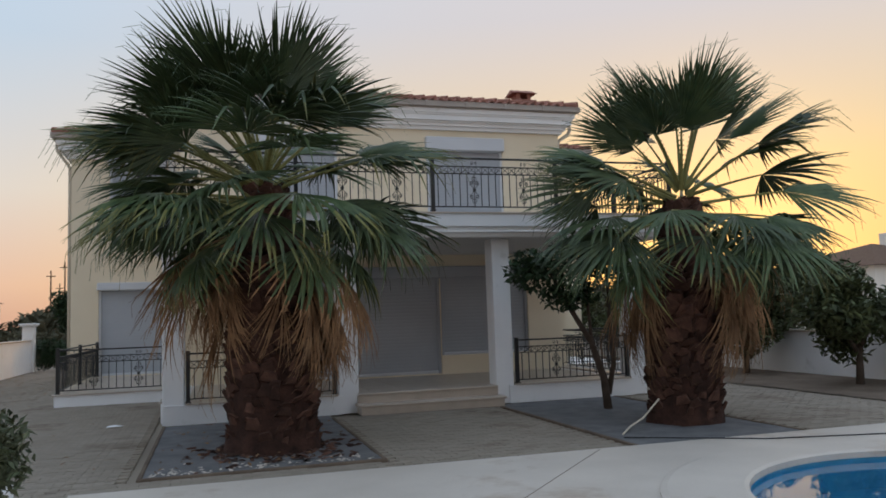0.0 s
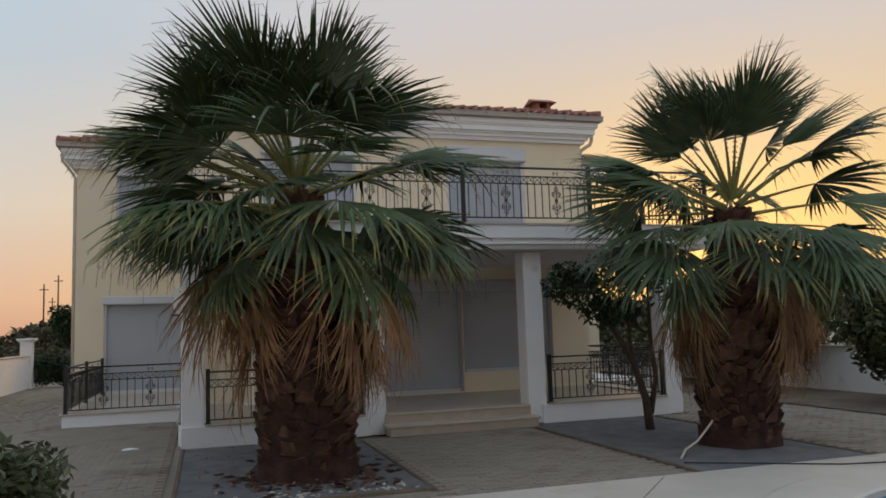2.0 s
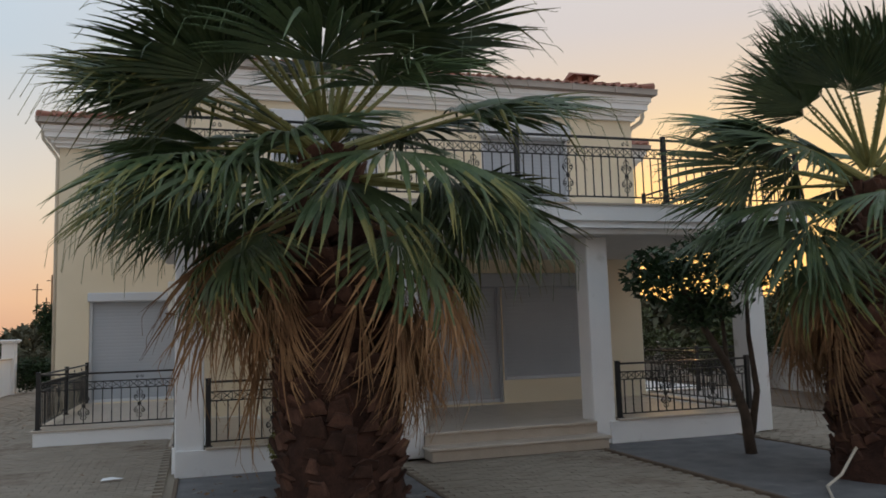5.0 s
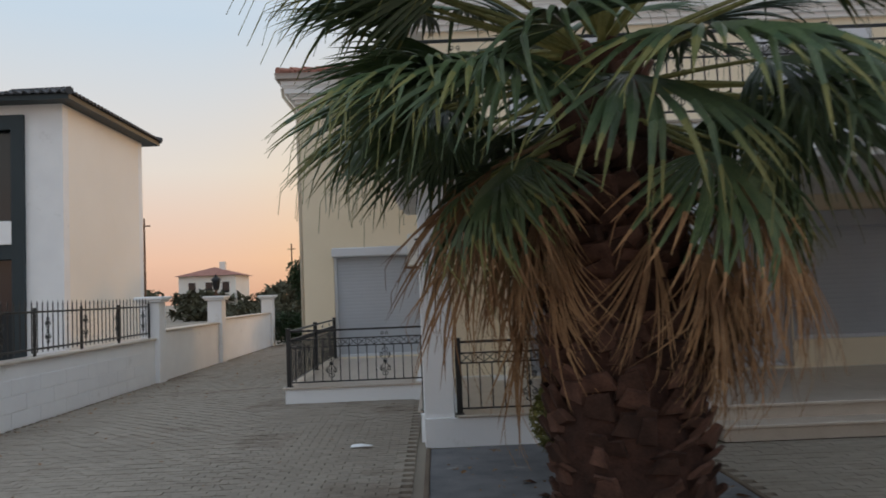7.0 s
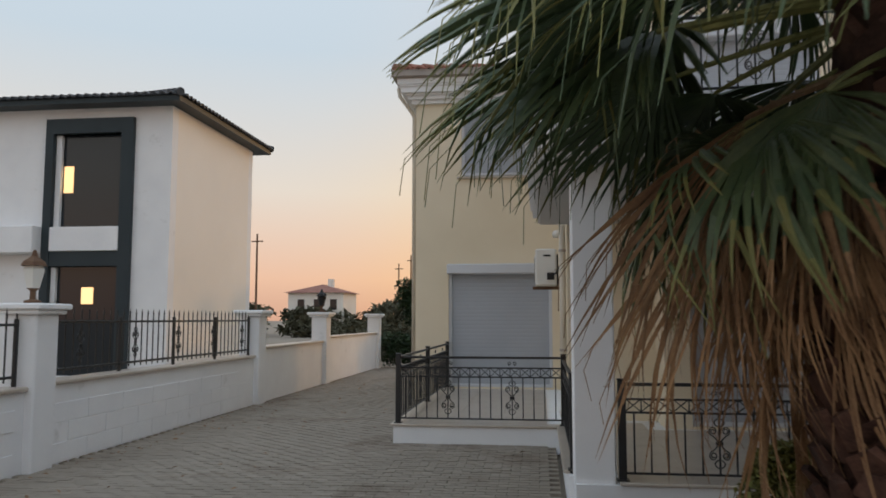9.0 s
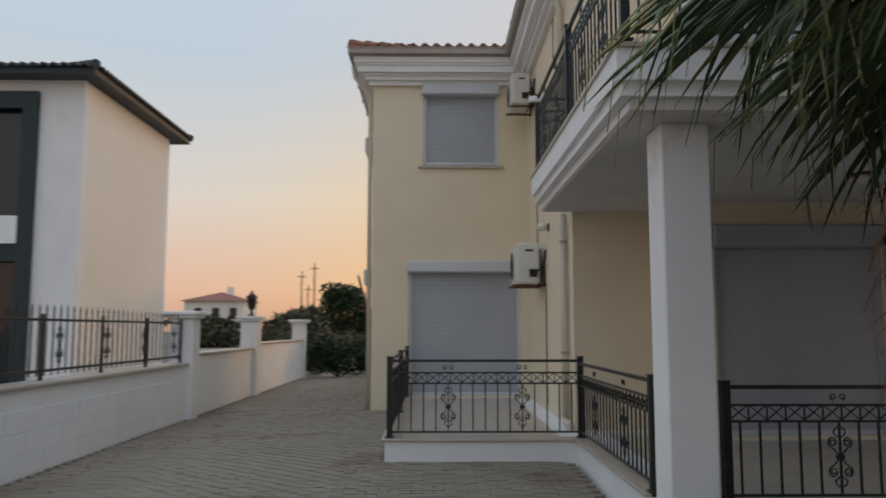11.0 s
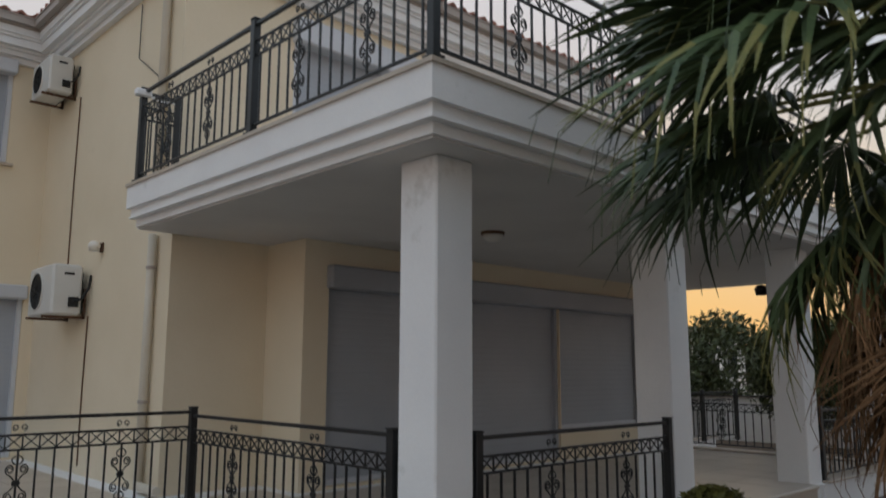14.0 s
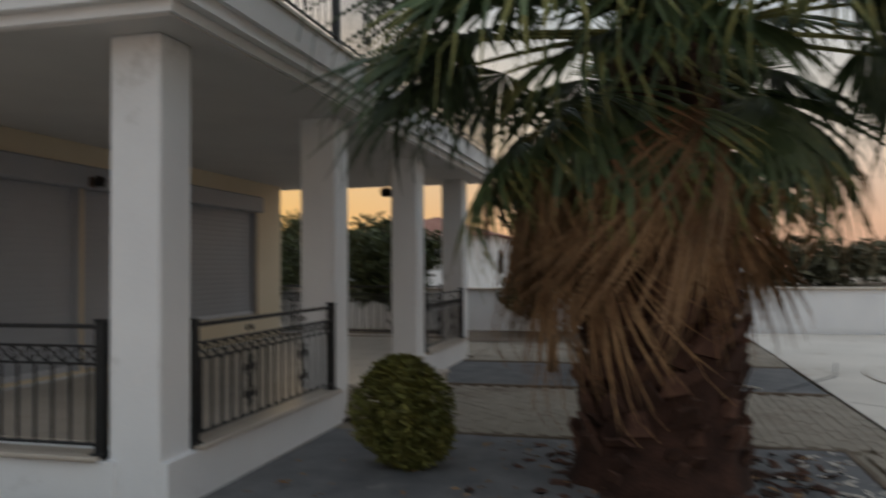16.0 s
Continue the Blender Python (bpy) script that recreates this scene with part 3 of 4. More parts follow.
# ---- railings ----
def scroll_mesh():
    mm = Mesh()
    for sgn in (-1, 1):
        for vs in (-1, 1):
            pts = []
            for i in range(22):
                t = i / 21
                a = -math.pi / 2 + t * 3.4 * math.pi
                r = 0.042 * (1 - 0.72 * t)
                pts.append((sgn * (0.05 + r * math.cos(a) * 0.8), 0, vs * (0.105 + r * math.sin(a))))
            mm.tube([(sgn * 0.008, 0, vs * 0.01), (sgn * 0.03, 0, vs * 0.04), *pts], 0.006, 5)
            pts = [(sgn * (0.012 + 0.028 * math.sin(math.pi * i / 8)), 0, vs * (0.14 + 0.07 * i / 8)) for i in range(9)]
            mm.tube(pts, 0.006, 5)
    mm.soft_box(-0.03, -0.01, -0.015, 0.03, 0.01, 0.015, 0.004)
    return mm


def curl_mesh():
    mm = Mesh()
    for sgn in (-1, 1):
        mm.tube([(sgn * (0.03 + 0.024 * (1 - 0.6 * i / 14) * math.cos(i * 0.55 - 1.5)), 0, 0.03 + 0.026 * (1 - 0.6 * i / 14) * math.sin(i * 0.55 - 1.5)) for i in range(15)], 0.005, 5)
    return mm


SCROLL, CURL = scroll_mesh().data("scroll", IRON), curl_mesh().data("curl", IRON)
RH = 0.83
BAR = Mesh().box(-0.007, -0.007, 0.06, 0.007, 0.007, 0.58 * RH / 0.83 + 0.0).data("baluster", IRON)
POST = Mesh().soft_box(-0.032, -0.032, -0.03, 0.032, 0.032, RH + 0.03, 0.005).soft_box(-0.038, -0.038, RH + 0.03, 0.038, 0.038, RH + 0.045, 0.006).data("post", IRON)
FOOT = Mesh().box(-0.05, -0.05, 0.0, 0.05, 0.05, 0.012).data("base_plate", IRON)


def railing(x0, y0, x1, y1, z, label, group, posts=(1, 1), cuts=None, tall=1.0):
    a, b = Vector((x0, y0, 0)), Vector((x1, y1, 0))
    L = (b - a).length
    r = thing("railing", label, "railing", group, (x0, y0, z), turn=math.degrees(math.atan2(y1 - y0, x1 - x0)))
    r.scale = (1, 1, tall)
    stops = [0.0, *(cuts or []), L]
    for i, u in enumerate(stops):
        if (i == 0 and not posts[0]) or (i == len(stops) - 1 and not posts[1]):
            continue
        p = part("post", POST, None, r, m=pose(u, 0, 0))
        part("base_plate", FOOT, None, p)
    for u0, u1 in zip(stops, stops[1:]):
        for h, t, nm in ((RH, 0.018, "top_rail"), (0.70, 0.011, "band_rail"), (0.585, 0.011, "band_rail"), (0.065, 0.012, "bottom_rail")):
            part(nm, Mesh().soft_box(u0 + 0.03, -t, h - t, u1 - 0.03, t, h + t * 0.6, 0.004), IRON, r)
        w = u1 - u0 - 0.06
        k = max(4, round(w / 0.135))
        xs = [u0 + 0.03 + w * (i + 0.5) / k for i in range(k)]
        lat = Mesh()
        q = max(4, round(w / 0.125))
        for i in range(q):
            c0, c1 = u0 + 0.03 + w * i / q, u0 + 0.03 + w * (i + 1) / q
            lat.tube([(c0, 0.004, 0.59), (c1, 0.004, 0.7)], 0.006, 4).tube([(c0, -0.004, 0.7), (c1, -0.004, 0.59)], 0.006, 4)
            lat.box(c1 - 0.005, -0.005, 0.585, c1 + 0.005, 0.005, 0.70)
        part("lattice_band", lat, IRON, r, "crossed iron lattice strip")
        orn = {round(k * 0.3), round(k * 0.7)} if k > 8 else {k // 2}
        for i, x in enumerate(xs):
            part("baluster", BAR, None, r, m=pose(x, 0, 0))
            if i in orn:
                part("scroll", SCROLL, None, r, m=pose(x, 0, 0.33))
                part("curl", CURL, None, r, m=pose(x, 0, 0.725))
    return r


GZ = PZ + 0.05
LG = "black wrought iron railing with scrolls on the terrace"
railing(-0.17, 13.12, 2.18, 13.12, GZ, LG, "terrace railings", tall=0.94)
railing(5.48, 13.12, 7.7, 13.12, GZ, LG, "terrace railings", tall=0.93)
railing(-0.55, 13.52, -0.55, 16.36, GZ, LG, "terrace railings", (1, 0), tall=0.96)
railing(-2.63, 16.36, -0.55, 16.36, GZ, LG, "terrace railings")
railing(-2.63, 16.36, -2.63, 21.6, GZ, LG, "terrace railings", (0, 1), [2.6])
railing(8.0, 13.52, 8.0, 16.36, GZ, LG, "terrace railings", (1, 0))
railing(8.0, 16.9, 10.1, 16.36, GZ, LG, "terrace railings", (1, 1), [1.3])
LB = "black wrought iron balcony railing with scroll ornaments"
BZ = 3.42
railing(-0.87, 12.8, 8.62, 12.8, BZ, LB, "balcony railings", (1, 1), [2.42, 4.78, 7.12], tall=1.13)
railing(-0.87, 12.8, -0.87, 17.17, BZ, LB, "balcony railings", (0, 1), [2.15], tall=1.13)
railing(8.62, 12.8, 8.62, 17.17, BZ, LB, "balcony railings", (0, 1), [2.15], tall=1.13)
railing(-0.87, 17.17, -0.5, 17.17, BZ, LB, "balcony railings", (0, 1), tall=1.13)


# ---- air conditioners, pipes, lamps on the villa ----
def air_conditioner(x, y, z, label):
    a = thing("air_conditioner", label, "air conditioner", "outdoor units", (x, y, z))
    part("casing", Mesh().soft_box(-0.45, -0.45, 0, -0.1, 0.45, 0.62, 0.025), ACWHITE, a)
    g = part("fan_grille", Mesh().lathe([(0.225, 0), (0.225, 0.012), (0.2, 0.02), (0.19, 0.006)], n=28), BLACK, a, "round black fan grille", m=pose(-0.451, 0.12, 0.31, 0, -90, 0))
    part("fan_ring", Mesh().lathe([(0.24, -0.004), (0.245, 0.012), (0.232, 0.016), (0.226, 0.0)], n=28), ACWHITE, a, m=pose(-0.45, 0.12, 0.31, 0, -90, 0))
    hub = Mesh()
    for i in range(5):
        hub.tube([(0.215 * math.cos(i * math.pi / 5), 0.215 * math.sin(i * math.pi / 5), 0.018), (-0.215 * math.cos(i * math.pi / 5), -0.215 * math.sin(i * math.pi / 5), 0.018)], 0.004, 4)
    part("grille_bar", hub, IRON, a, m=pose(-0.451, 0.12, 0.31, 0, -90, 0))
    part("side_handle", Mesh().soft_box(-0.32, -0.458, 0.49, -0.2, -0.448, 0.52, 0.003), BLACK, a)
    part("valve_cover", Mesh().soft_box(-0.26, -0.48, 0.1, -0.14, -0.45, 0.22, 0.008), BLACK, a, "dark valve block")
    part("hose", Mesh().tube([(-0.2, -0.48, 0.16), (-0.12, -0.52, 0.2), (-0.04, -0.5, 0.34), (-0.01, -0.46, 0.5)], 0.016, 6), BLACK, a)
    part("coil_fin", Mesh().soft_box(-0.1, -0.38, 0.03, -0.07, 0.38, 0.53, 0.004), BLACK, a)
    for yy in (-0.3, 0.3):
        b = Mesh().box(-0.5, yy - 0.02, -0.035, 0.0, yy + 0.02, -0.005).box(-0.03, yy - 0.02, -0.035, 0.0, yy + 0.02, 0.35)
        part("bracket", b, RUST, a, "rusty steel bracket")
    return a


air_conditioner(BX0, 19.95, 2.2, "white wall-mounted air conditioner outdoor unit by the terrace")
air_conditioner(BX0, 20.9, 5.3, "white wall-mounted air conditioner outdoor unit under the eaves").scale = (0.88, 0.85, 0.85)
p = thing("drain_pipe", "cream plastic rainwater pipe on the wall corner", "drain pipe", at=(BX0 - 0.06, BY + 0.34, 0))
part("pipe", Mesh().tube([(0, 0, 0.33), (0, 0, 2.98)], 0.045, 10).tube([(0, 0, 3.38), (0, 0, 5.7), (-0.05, 0, 5.85), (-0.3, 0, 6.2), (-0.33, 0, 6.38)], 0.045, 10), PIPE, p, smooth=True)
for z in (1.2, 2.6, 4.4):
    part("clip", Mesh().lathe([(0.05, z), (0.054, z + 0.005), (0.054, z + 0.03), (0.05, z + 0.035)], n=10), GUTTER, p)
part("elbow", Mesh().tube([(0, 0, 0.45), (0, 0, 0.39), (-0.02, -0.12, 0.375), (-0.02, -0.5, 0.375)], 0.045, 10), PIPE, p)
p = thing("drain_pipe", "cream plastic rainwater offset pipe under the eaves", "drain pipe", at=(BX1, BY + 0.15, 0))
part("pipe", Mesh().tube([(0.05, 0, 3.4), (0.05, 0, 5.75), (0.1, 0, 5.86), (0.35, 0, 6.02), (0.4, 0, 6.12), (0.4, 0, 6.38)], 0.045, 10), PIPE, p, smooth=True)
for x, y, z0, z1 in ((BX0 - 0.012, 19.5, 0.4, 2.2), (BX0 - 0.012, 20.38, 2.85, 5.25), (BX0 - 0.02, 18.4, 5.9, 3.9)):
    cb = thing("cable", "thin dark cable running down the wall", "cable")
    if z0 > z1:
        part("strand", Mesh().tube([(x, y, z0), (x - 0.01, y - 0.03, 5.2), (x - 0.02, y - 0.35, 5.0), (x - 0.04, y - 0.75, 4.75)], 0.007, 5), BLACK, cb)
    else:
        part("strand", Mesh().tube([(x, y, z0), (x, y + 0.02, (z0 + z1) / 2), (x, y, z1)], 0.009, 5), RUST, cb)


def wall_lamp(x, y, z, turn, label, low=False):
    w = thing("wall_lamp", label, "lamp", "porch lamps", (x, y, z), turn=turn)
    part("mount", Mesh().soft_box(-0.05, -0.02, -0.06, 0.05, 0.0, 0.06, 0.006), RUST, w)
    part("shade", Mesh().lathe([(0.03, -0.04), (0.06, -0.05), (0.075, 0.02), (0.05, 0.06), (0.02, 0.07)], 0, -0.1, 12), FROST if low else BLACK, w, smooth=True)


wall_lamp(BX0, 19.2, 3.02, -90, "small yellowed wall lamp beside the air conditioner", True)
wall_lamp(2.95, FY - 0.1, 2.5, 0, "small black wall lamp between the shutters")
wall_lamp(5.2, 13.1 + 0.36 + 0.02, 2.5, 180, "small black lamp on the porch column")
cl = thing("ceiling_lamp", "round porch ceiling lamp with a frosted bowl", "lamp", at=(1.86, 14.84, CEIL))
part("rim", Mesh().lathe([(0.05, -0.03), (0.12, -0.03), (0.125, 0.0), (0.05, 0.0)], n=20), RUST, cl)
part("bowl", Mesh().lathe([(0.01, -0.1), (0.05, -0.095), (0.09, -0.065), (0.105, -0.03)], n=20), FROST, cl, smooth=True)
sc = thing("security_camera", "small white camera on the balcony end", "camera", at=(-0.88, 17.12, BZ + RH + 0.05))
part("body", Mesh().soft_box(-0.1, -0.04, 0.0, 0.06, 0.04, 0.07, 0.01), WHITE, sc)
part("bracket", Mesh().tube([(0.0, 0, 0.02), (0.2, 0.03, 0.0), (0.4, 0.03, 0.02)], 0.012, 6), WHITE, sc)


# ---- palms ----
def fan_leaf(seed, petiole, blade, spread, droop, segs, curl=0.0, bend=0.0, rough=0.0):
    """A fan leaf along +x with its face up: a stalk, then a pleated blade bent down by some degrees,
    joined to its middle and split into narrow tips beyond."""
    rnd = random.Random(seed)
    st, bl, tp = Mesh(), Mesh(), Mesh()

    def stem(t):
        return Vector((petiole * t, 0, -0.12 * droop * petiole * t * t - 0.10 * petiole * math.sin(radians(bend)) * t ** 3))
    st.tube([stem(i / 6) for i in range(7)], [0.034, 0.027, 0.022, 0.019, 0.016, 0.014, 0.011], 5)
    for sgn in (-1, 1):
        for i in range(10):
            p = stem(0.15 + 0.08 * i)
            st.add([p + Vector((0, sgn * 0.015, 0.005)), p + Vector((0.03, sgn * 0.015, 0.005)), p + Vector((0.02, sgn * 0.032, 0.012))], [(0, 1, 2)])
    hub = stem(1)
    turn = Matrix.Rotation(radians(bend), 3, "Y")
    torn = rnd.uniform(-0.9, 0.9)
    for i in range(segs):
        u = (i + 0.5) / segs * 2 - 1
        a = u * spread + rnd.uniform(-0.02, 0.02) + (0.07 if u > torn else -0.07) * min(1, rough * 4)
        L = blade * (1 - 0.30 * abs(u) ** 2.2) * rnd.uniform(0.86, 1.08)
        gap = 2 * spread / segs
        d = Vector((math.cos(a), math.sin(a), 0))
        s = Vector((-math.sin(a), math.cos(a), 0))
        fold = 0.4
        rag = rnd.gauss(0, 0.6) * rough
        hang = droop * rnd.uniform(0.7, 1.35) + rough * rnd.random()
        limp = rnd.random() < 0.35 * min(1, droop * 2)
        rows = []
        for t in (0.0, 0.3, 0.56, 0.70, 0.85, 1.0):
            half = 1.1 * min(gap * 0.5 * t * L, gap * 0.5 * 0.6 * L) * (1 if t < 0.57 else max(0.03, (1 - t) / 0.43) ** 0.85)
            zz = -hang * L * max(0, t - 0.25) ** 2 * 1.35 - curl * 0.5 * L * t * (abs(u) ** 2)
            if limp:
                zz -= 0.9 * L * max(0, t - 0.62) ** 1.3
            c = d * (L * t * (1 - 0.25 * hang * max(0, t - 0.4) - (0.35 * max(0, t - 0.7) if limp else 0))) + s * (rag * 0.2 * L * t * t) + Vector((0, 0, zz))
            rows.append([hub + turn @ q for q in (c - s * half + Vector((0, 0, -half * fold)), c + Vector((0, 0, half * fold)), c + s * half + Vector((0, 0, -half * fold)))])
        cut = 4 if rnd.random() < 0.75 else 3
        for mm, r0, r1 in ((bl, 0, cut), (tp, cut, 5)):
            vs = [p for row in rows[r0:r1 + 1] for p in row]
            mm.add(vs, [(3 * k + j, 3 * k + j + 1, 3 * k + j + 4, 3 * k + j + 3) for k in range(r1 - r0) for j in (0, 1)])
        if rnd.random() < 0.3:
            e = rows[4][1]
            q = turn @ d
            tp.tube([e, e + q * 0.10 + Vector((0, 0, -0.08)), e + q * 0.12 + Vector((0, 0, -0.3 * rnd.random() - 0.05))], 0.0025, 3, False)
    return st, bl, tp


def joined(meshes, mats, name):
    me = Mesh()
    idx = []
    for i, mm in enumerate(meshes):
        me.add(mm.v, mm.f)
        idx += [i] * len(mm.f)
    data = me.data(name, mats)
    data.polygons.foreach_set("material_index", idx)
    return data


LEAVES = {"stiff": [joined(fan_leaf(s, 0.92, 1.12, 1.2, 0.08, 40, 0.10, 8, 0.06), (STALK, LEAF, LEAF), "leaf") for s in (1, 2, 12)],
          "open": [joined(fan_leaf(s, 1.15, 1.12, 1.35, 0.14, 36, 0.16, 8, 0.14), (STALK, LEAF, LEAFTIP if s == 4 else LEAF), "leaf") for s in (3, 4, 5)],
          "droop": [joined(fan_leaf(s, 1.12, 1.12, 1.5, 0.22, 36, 0.16, 14, 0.22), (STALK, LEAF, LEAFTIP if s == 7 else LEAF), "leaf") for s in (6, 7, 8)],
          "hang": [joined(fan_leaf(s, 1.0, 1.05, 1.35, 0.3, 34, 0.25, 26, 0.3), (STALK, LEAF, DEAD if s == 15 else LEAFTIP), "leaf") for s in (13, 14, 15)],
          "dead": [joined(fan_leaf(s, 0.75, 1.2, 0.55, 0.05, 30, 0.5, 32, 0.5), (DEAD, DEAD, DEAD), "dead_leaf") for s in (9, 10, 11, 16)]}


def palm(x, y, height, scale, label, seed, fronds, base_r=0.52, ndead=30, lean=(0, 0), bare=-95.0):
    """fronds: for each tier of the crown, pairs of bearing and rise of its leaves in degrees."""
    rnd = random.Random(seed)
    p = thing("palm_tree", label, "palm tree", "garden palms", (x, y, -0.01))

    def axis(z):
        return Vector((lean[0] * (z / height) ** 1.5, lean[1] * (z / height) ** 1.5, z))

    def girth(f):
        return base_r * (1.04 - 0.66 * f ** 1.5)
    rows, nn = 40, 34
    vs = []
    for j in range(rows + 1):
        z = height * j / rows
        r = girth(j / rows) + 0.08 * math.exp(-z * 6)
        for k in range(nn):
            a = 2 * math.pi * k / nn
            rr = r * (1 + 0.10 * noise.noise((math.cos(a) * 2, math.sin(a) * 2, z * 3 + seed)) + 0.07 * noise.noise((math.cos(a) * 8, math.sin(a) * 8, z * 9)))
            c = axis(z)
            vs.append((c.x + rr * math.cos(a), c.y + rr * math.sin(a), z))
    m = Mesh().add(vs, [(j * nn + k, j * nn + (k + 1) % nn, (j + 1) * nn + (k + 1) % nn, (j + 1) * nn + k) for j in range(rows) for k in range(nn)] + [tuple(range(rows * nn, (rows + 1) * nn))])
    part("trunk", m, BARK, p, "rough dark brown fibrous trunk", smooth=True)
    boots = Mesh()
    for i in range(420):
        f = 0.02 + 0.98 * (i / 420) ** 0.85
        z = height * f
        a = i * 2.39996 + rnd.uniform(-0.25, 0.25)
        r = girth(f)
        big = (0.6 + 0.6 * min(1, f * 1.8)) * (1 - 0.45 * f ** 4)
        w, L, out = rnd.uniform(0.08, 0.17) * big, rnd.uniform(0.08, 0.24) * big, rnd.uniform(0.03, 0.12) * big
        mt = Matrix.Translation(axis(z)) @ Matrix.Rotation(a, 4, "Z") @ Matrix.Rotation(rnd.uniform(-0.45, 0.45), 4, "X")
        sh = [(r - 0.05, -w, -0.02), (r - 0.05, w, -0.02), (r + out, w * 0.65, L), (r + out, -w * 0.55, L * rnd.uniform(0.7, 1)), (r + 0.035, -w * 0.9, 0), (r + 0.035, w * 0.9, 0), (r + out + 0.03, w * 0.5, L * 0.9), (r + out + 0.03, -w * 0.45, L * 0.8)]
        boots.add([mt @ Vector(q) for q in sh], [(4, 5, 6, 7), (0, 4, 7, 3), (5, 1, 2, 6), (7, 6, 2, 3), (1, 5, 4, 0), (0, 3, 2, 1)])
    tagged(part("leaf_base", boots, BOOT, p, "old cut leaf bases on the trunk"), kind="stuff")
    heights = {"stiff": 0.16, "open": 0.02, "droop": -0.2, "hang": -0.42}
    for kind, pairs in fronds.items():
        more = [(az + rnd.choice((-1, 1)) * rnd.uniform(14, 30), el + rnd.uniform(-14, 6)) for az, el in pairs[::2 if kind == "stiff" else 1]] if kind in ("stiff", "open") else []
        for i, (az, el) in enumerate([*pairs, *more]):
            c = axis(height)
            z = height + heights[kind] + rnd.uniform(-0.07, 0.07)
            s = scale * rnd.uniform(0.86, 1.1) * (0.86 if kind == "hang" else 1)
            roll = rnd.gauss(0, 22 if kind in ("stiff", "open") else 12)
            mt = Matrix.Translation((c.x, c.y, z)) @ Matrix.Rotation(radians(az + rnd.uniform(-4, 4)), 4, "Z") @ Matrix.Rotation(radians(-el + rnd.uniform(-3, 3)), 4, "Y") @ Matrix.Rotation(radians(roll), 4, "X") @ Matrix.Translation((0.1, 0, 0)) @ Matrix.Diagonal((s, s, s, 1))
            part("leaf", LEAVES[kind][(i + rnd.randrange(2)) % len(LEAVES[kind])], None, p, m=mt)
    for i in range(ndead):
        f = i / ndead
        az = math.degrees(i * 2.39996 + 1) + rnd.uniform(-18, 18)
        gap = abs((az - bare + 180) % 360 - 180)
        if gap < 34:
            continue
        el = -20 - 28 * f ** 0.7 + rnd.uniform(-10, 6)
        z = height - 0.44 - 0.3 * f
        s = scale * rnd.uniform(0.68, 1.08) * (0.8 if gap < 50 else 1)
        mt = Matrix.Translation(axis(z)) @ Matrix.Rotation(radians(az), 4, "Z") @ Matrix.Rotation(radians(-el), 4, "Y") @ Matrix.Rotation(radians(rnd.gauss(0, 18)), 4, "X") @ Matrix.Translation((girth(z / height) * 0.7, 0, 0)) @ Matrix.Diagonal((s, s * rnd.uniform(0.7, 1.0), s, 1))
        part("dead_leaf", rnd.choice(LEAVES["dead"]), None, p, "" if i else "hanging dry brown fan leaf", m=mt)
    return p


CROWN_A = {"stiff": ((175, 44), (150, 58), (120, 74), (60, 78), (20, 66), (-5, 46), (-130, 62), (-60, 72), (100, 55), (200, 55), (-115, 42), (-45, 46), (228, 42)),
           "open": ((183, 20), (160, 26), (140, 30), (75, 30), (40, 24), (-6, 20), (110, 18), (-150, 26), (215, 24), (-104, 24), (-66, 26)),
           "droop": ((190, 6), (205, 0), (172, -4), (225, 4), (150, 2), (-112, 6), (-78, 2), (-48, 0), (-20, -2), (8, 0), (30, 4), (60, 0), (95, 4), (120, 0), (-122, -4), (-92, -8), (-34, -8), (185, -6), (20, -6), (160, -10), (136, 10), (108, -8)),
           "hang": ((205, -16), (172, -18), (-62, -20), (-22, -16), (12, -18), (75, -18), (130, -18), (-135, -22), (152, -22), (102, -22))}
CROWN_B = {"stiff": ((170, 50), (185, 64), (130, 70), (60, 76), (20, 68), (12, 50), (-70, 74), (100, 60), (-120, 52), (-40, 48)),
           "open": ((4, 32), (178, 24), (165, 14), (150, 35), (40, 25), (-10, 14), (85, 20)),
           "droop": ((2, 4), (185, 0), (200, -8), (20, -4), (-20, -4), (-60, -4), (-95, -2), (-130, -4), (150, -2), (110, 0), (-40, -14), (180, -16), (-76, -14), (-112, -12), (10, -14)),
           "hang": ((-62, -24), (195, -20), (-18, -20), (20, -22), (100, -20))}
palm(0.95, 10.15, 3.3, 1.07, "stout fan palm with green crown and dry brown skirt", 21, CROWN_A, 0.52, 46, (-0.08, -0.08), -108.0)
palm(6.65, 9.7, 3.12, 1.02, "fan palm with green crown and dry skirt near the pool", 57, CROWN_B, 0.46, 40, (0.15, 0.0), -128.0)


# ---- shrubs and trees ----
def leaf_cloud(rnd, blobs, n, size, hollow=0.55):
    mm = Mesh()
    for i in range(n):
        bx, by, bz, rx, ry, rz = rnd.choice(blobs)
        while True:
            d = Vector((rnd.uniform(-1, 1), rnd.uniform(-1, 1), rnd.uniform(-1, 1)))
            if 0.05 < d.length < 1:
                break
        r = hollow + (1 - hollow) * rnd.random() ** 0.6
        d = d.normalized() * r
        c = Vector((bx + rx * d.x, by + ry * d.y, bz + rz * d.z))
        s = size * rnd.uniform(0.6, 1.3)
        q = Euler((rnd.uniform(-1, 1), rnd.uniform(-1, 1), rnd.uniform(0, 6.28))).to_matrix()
        mm.add([c + q @ Vector(v) for v in ((-s, 0, 0), (-0.1 * s, -0.42 * s, 0.12 * s), (s, 0, -0.15 * s), (-0.1 * s, 0.42 * s, 0.12 * s))], [(0, 1, 2), (0, 2, 3)])
    return mm


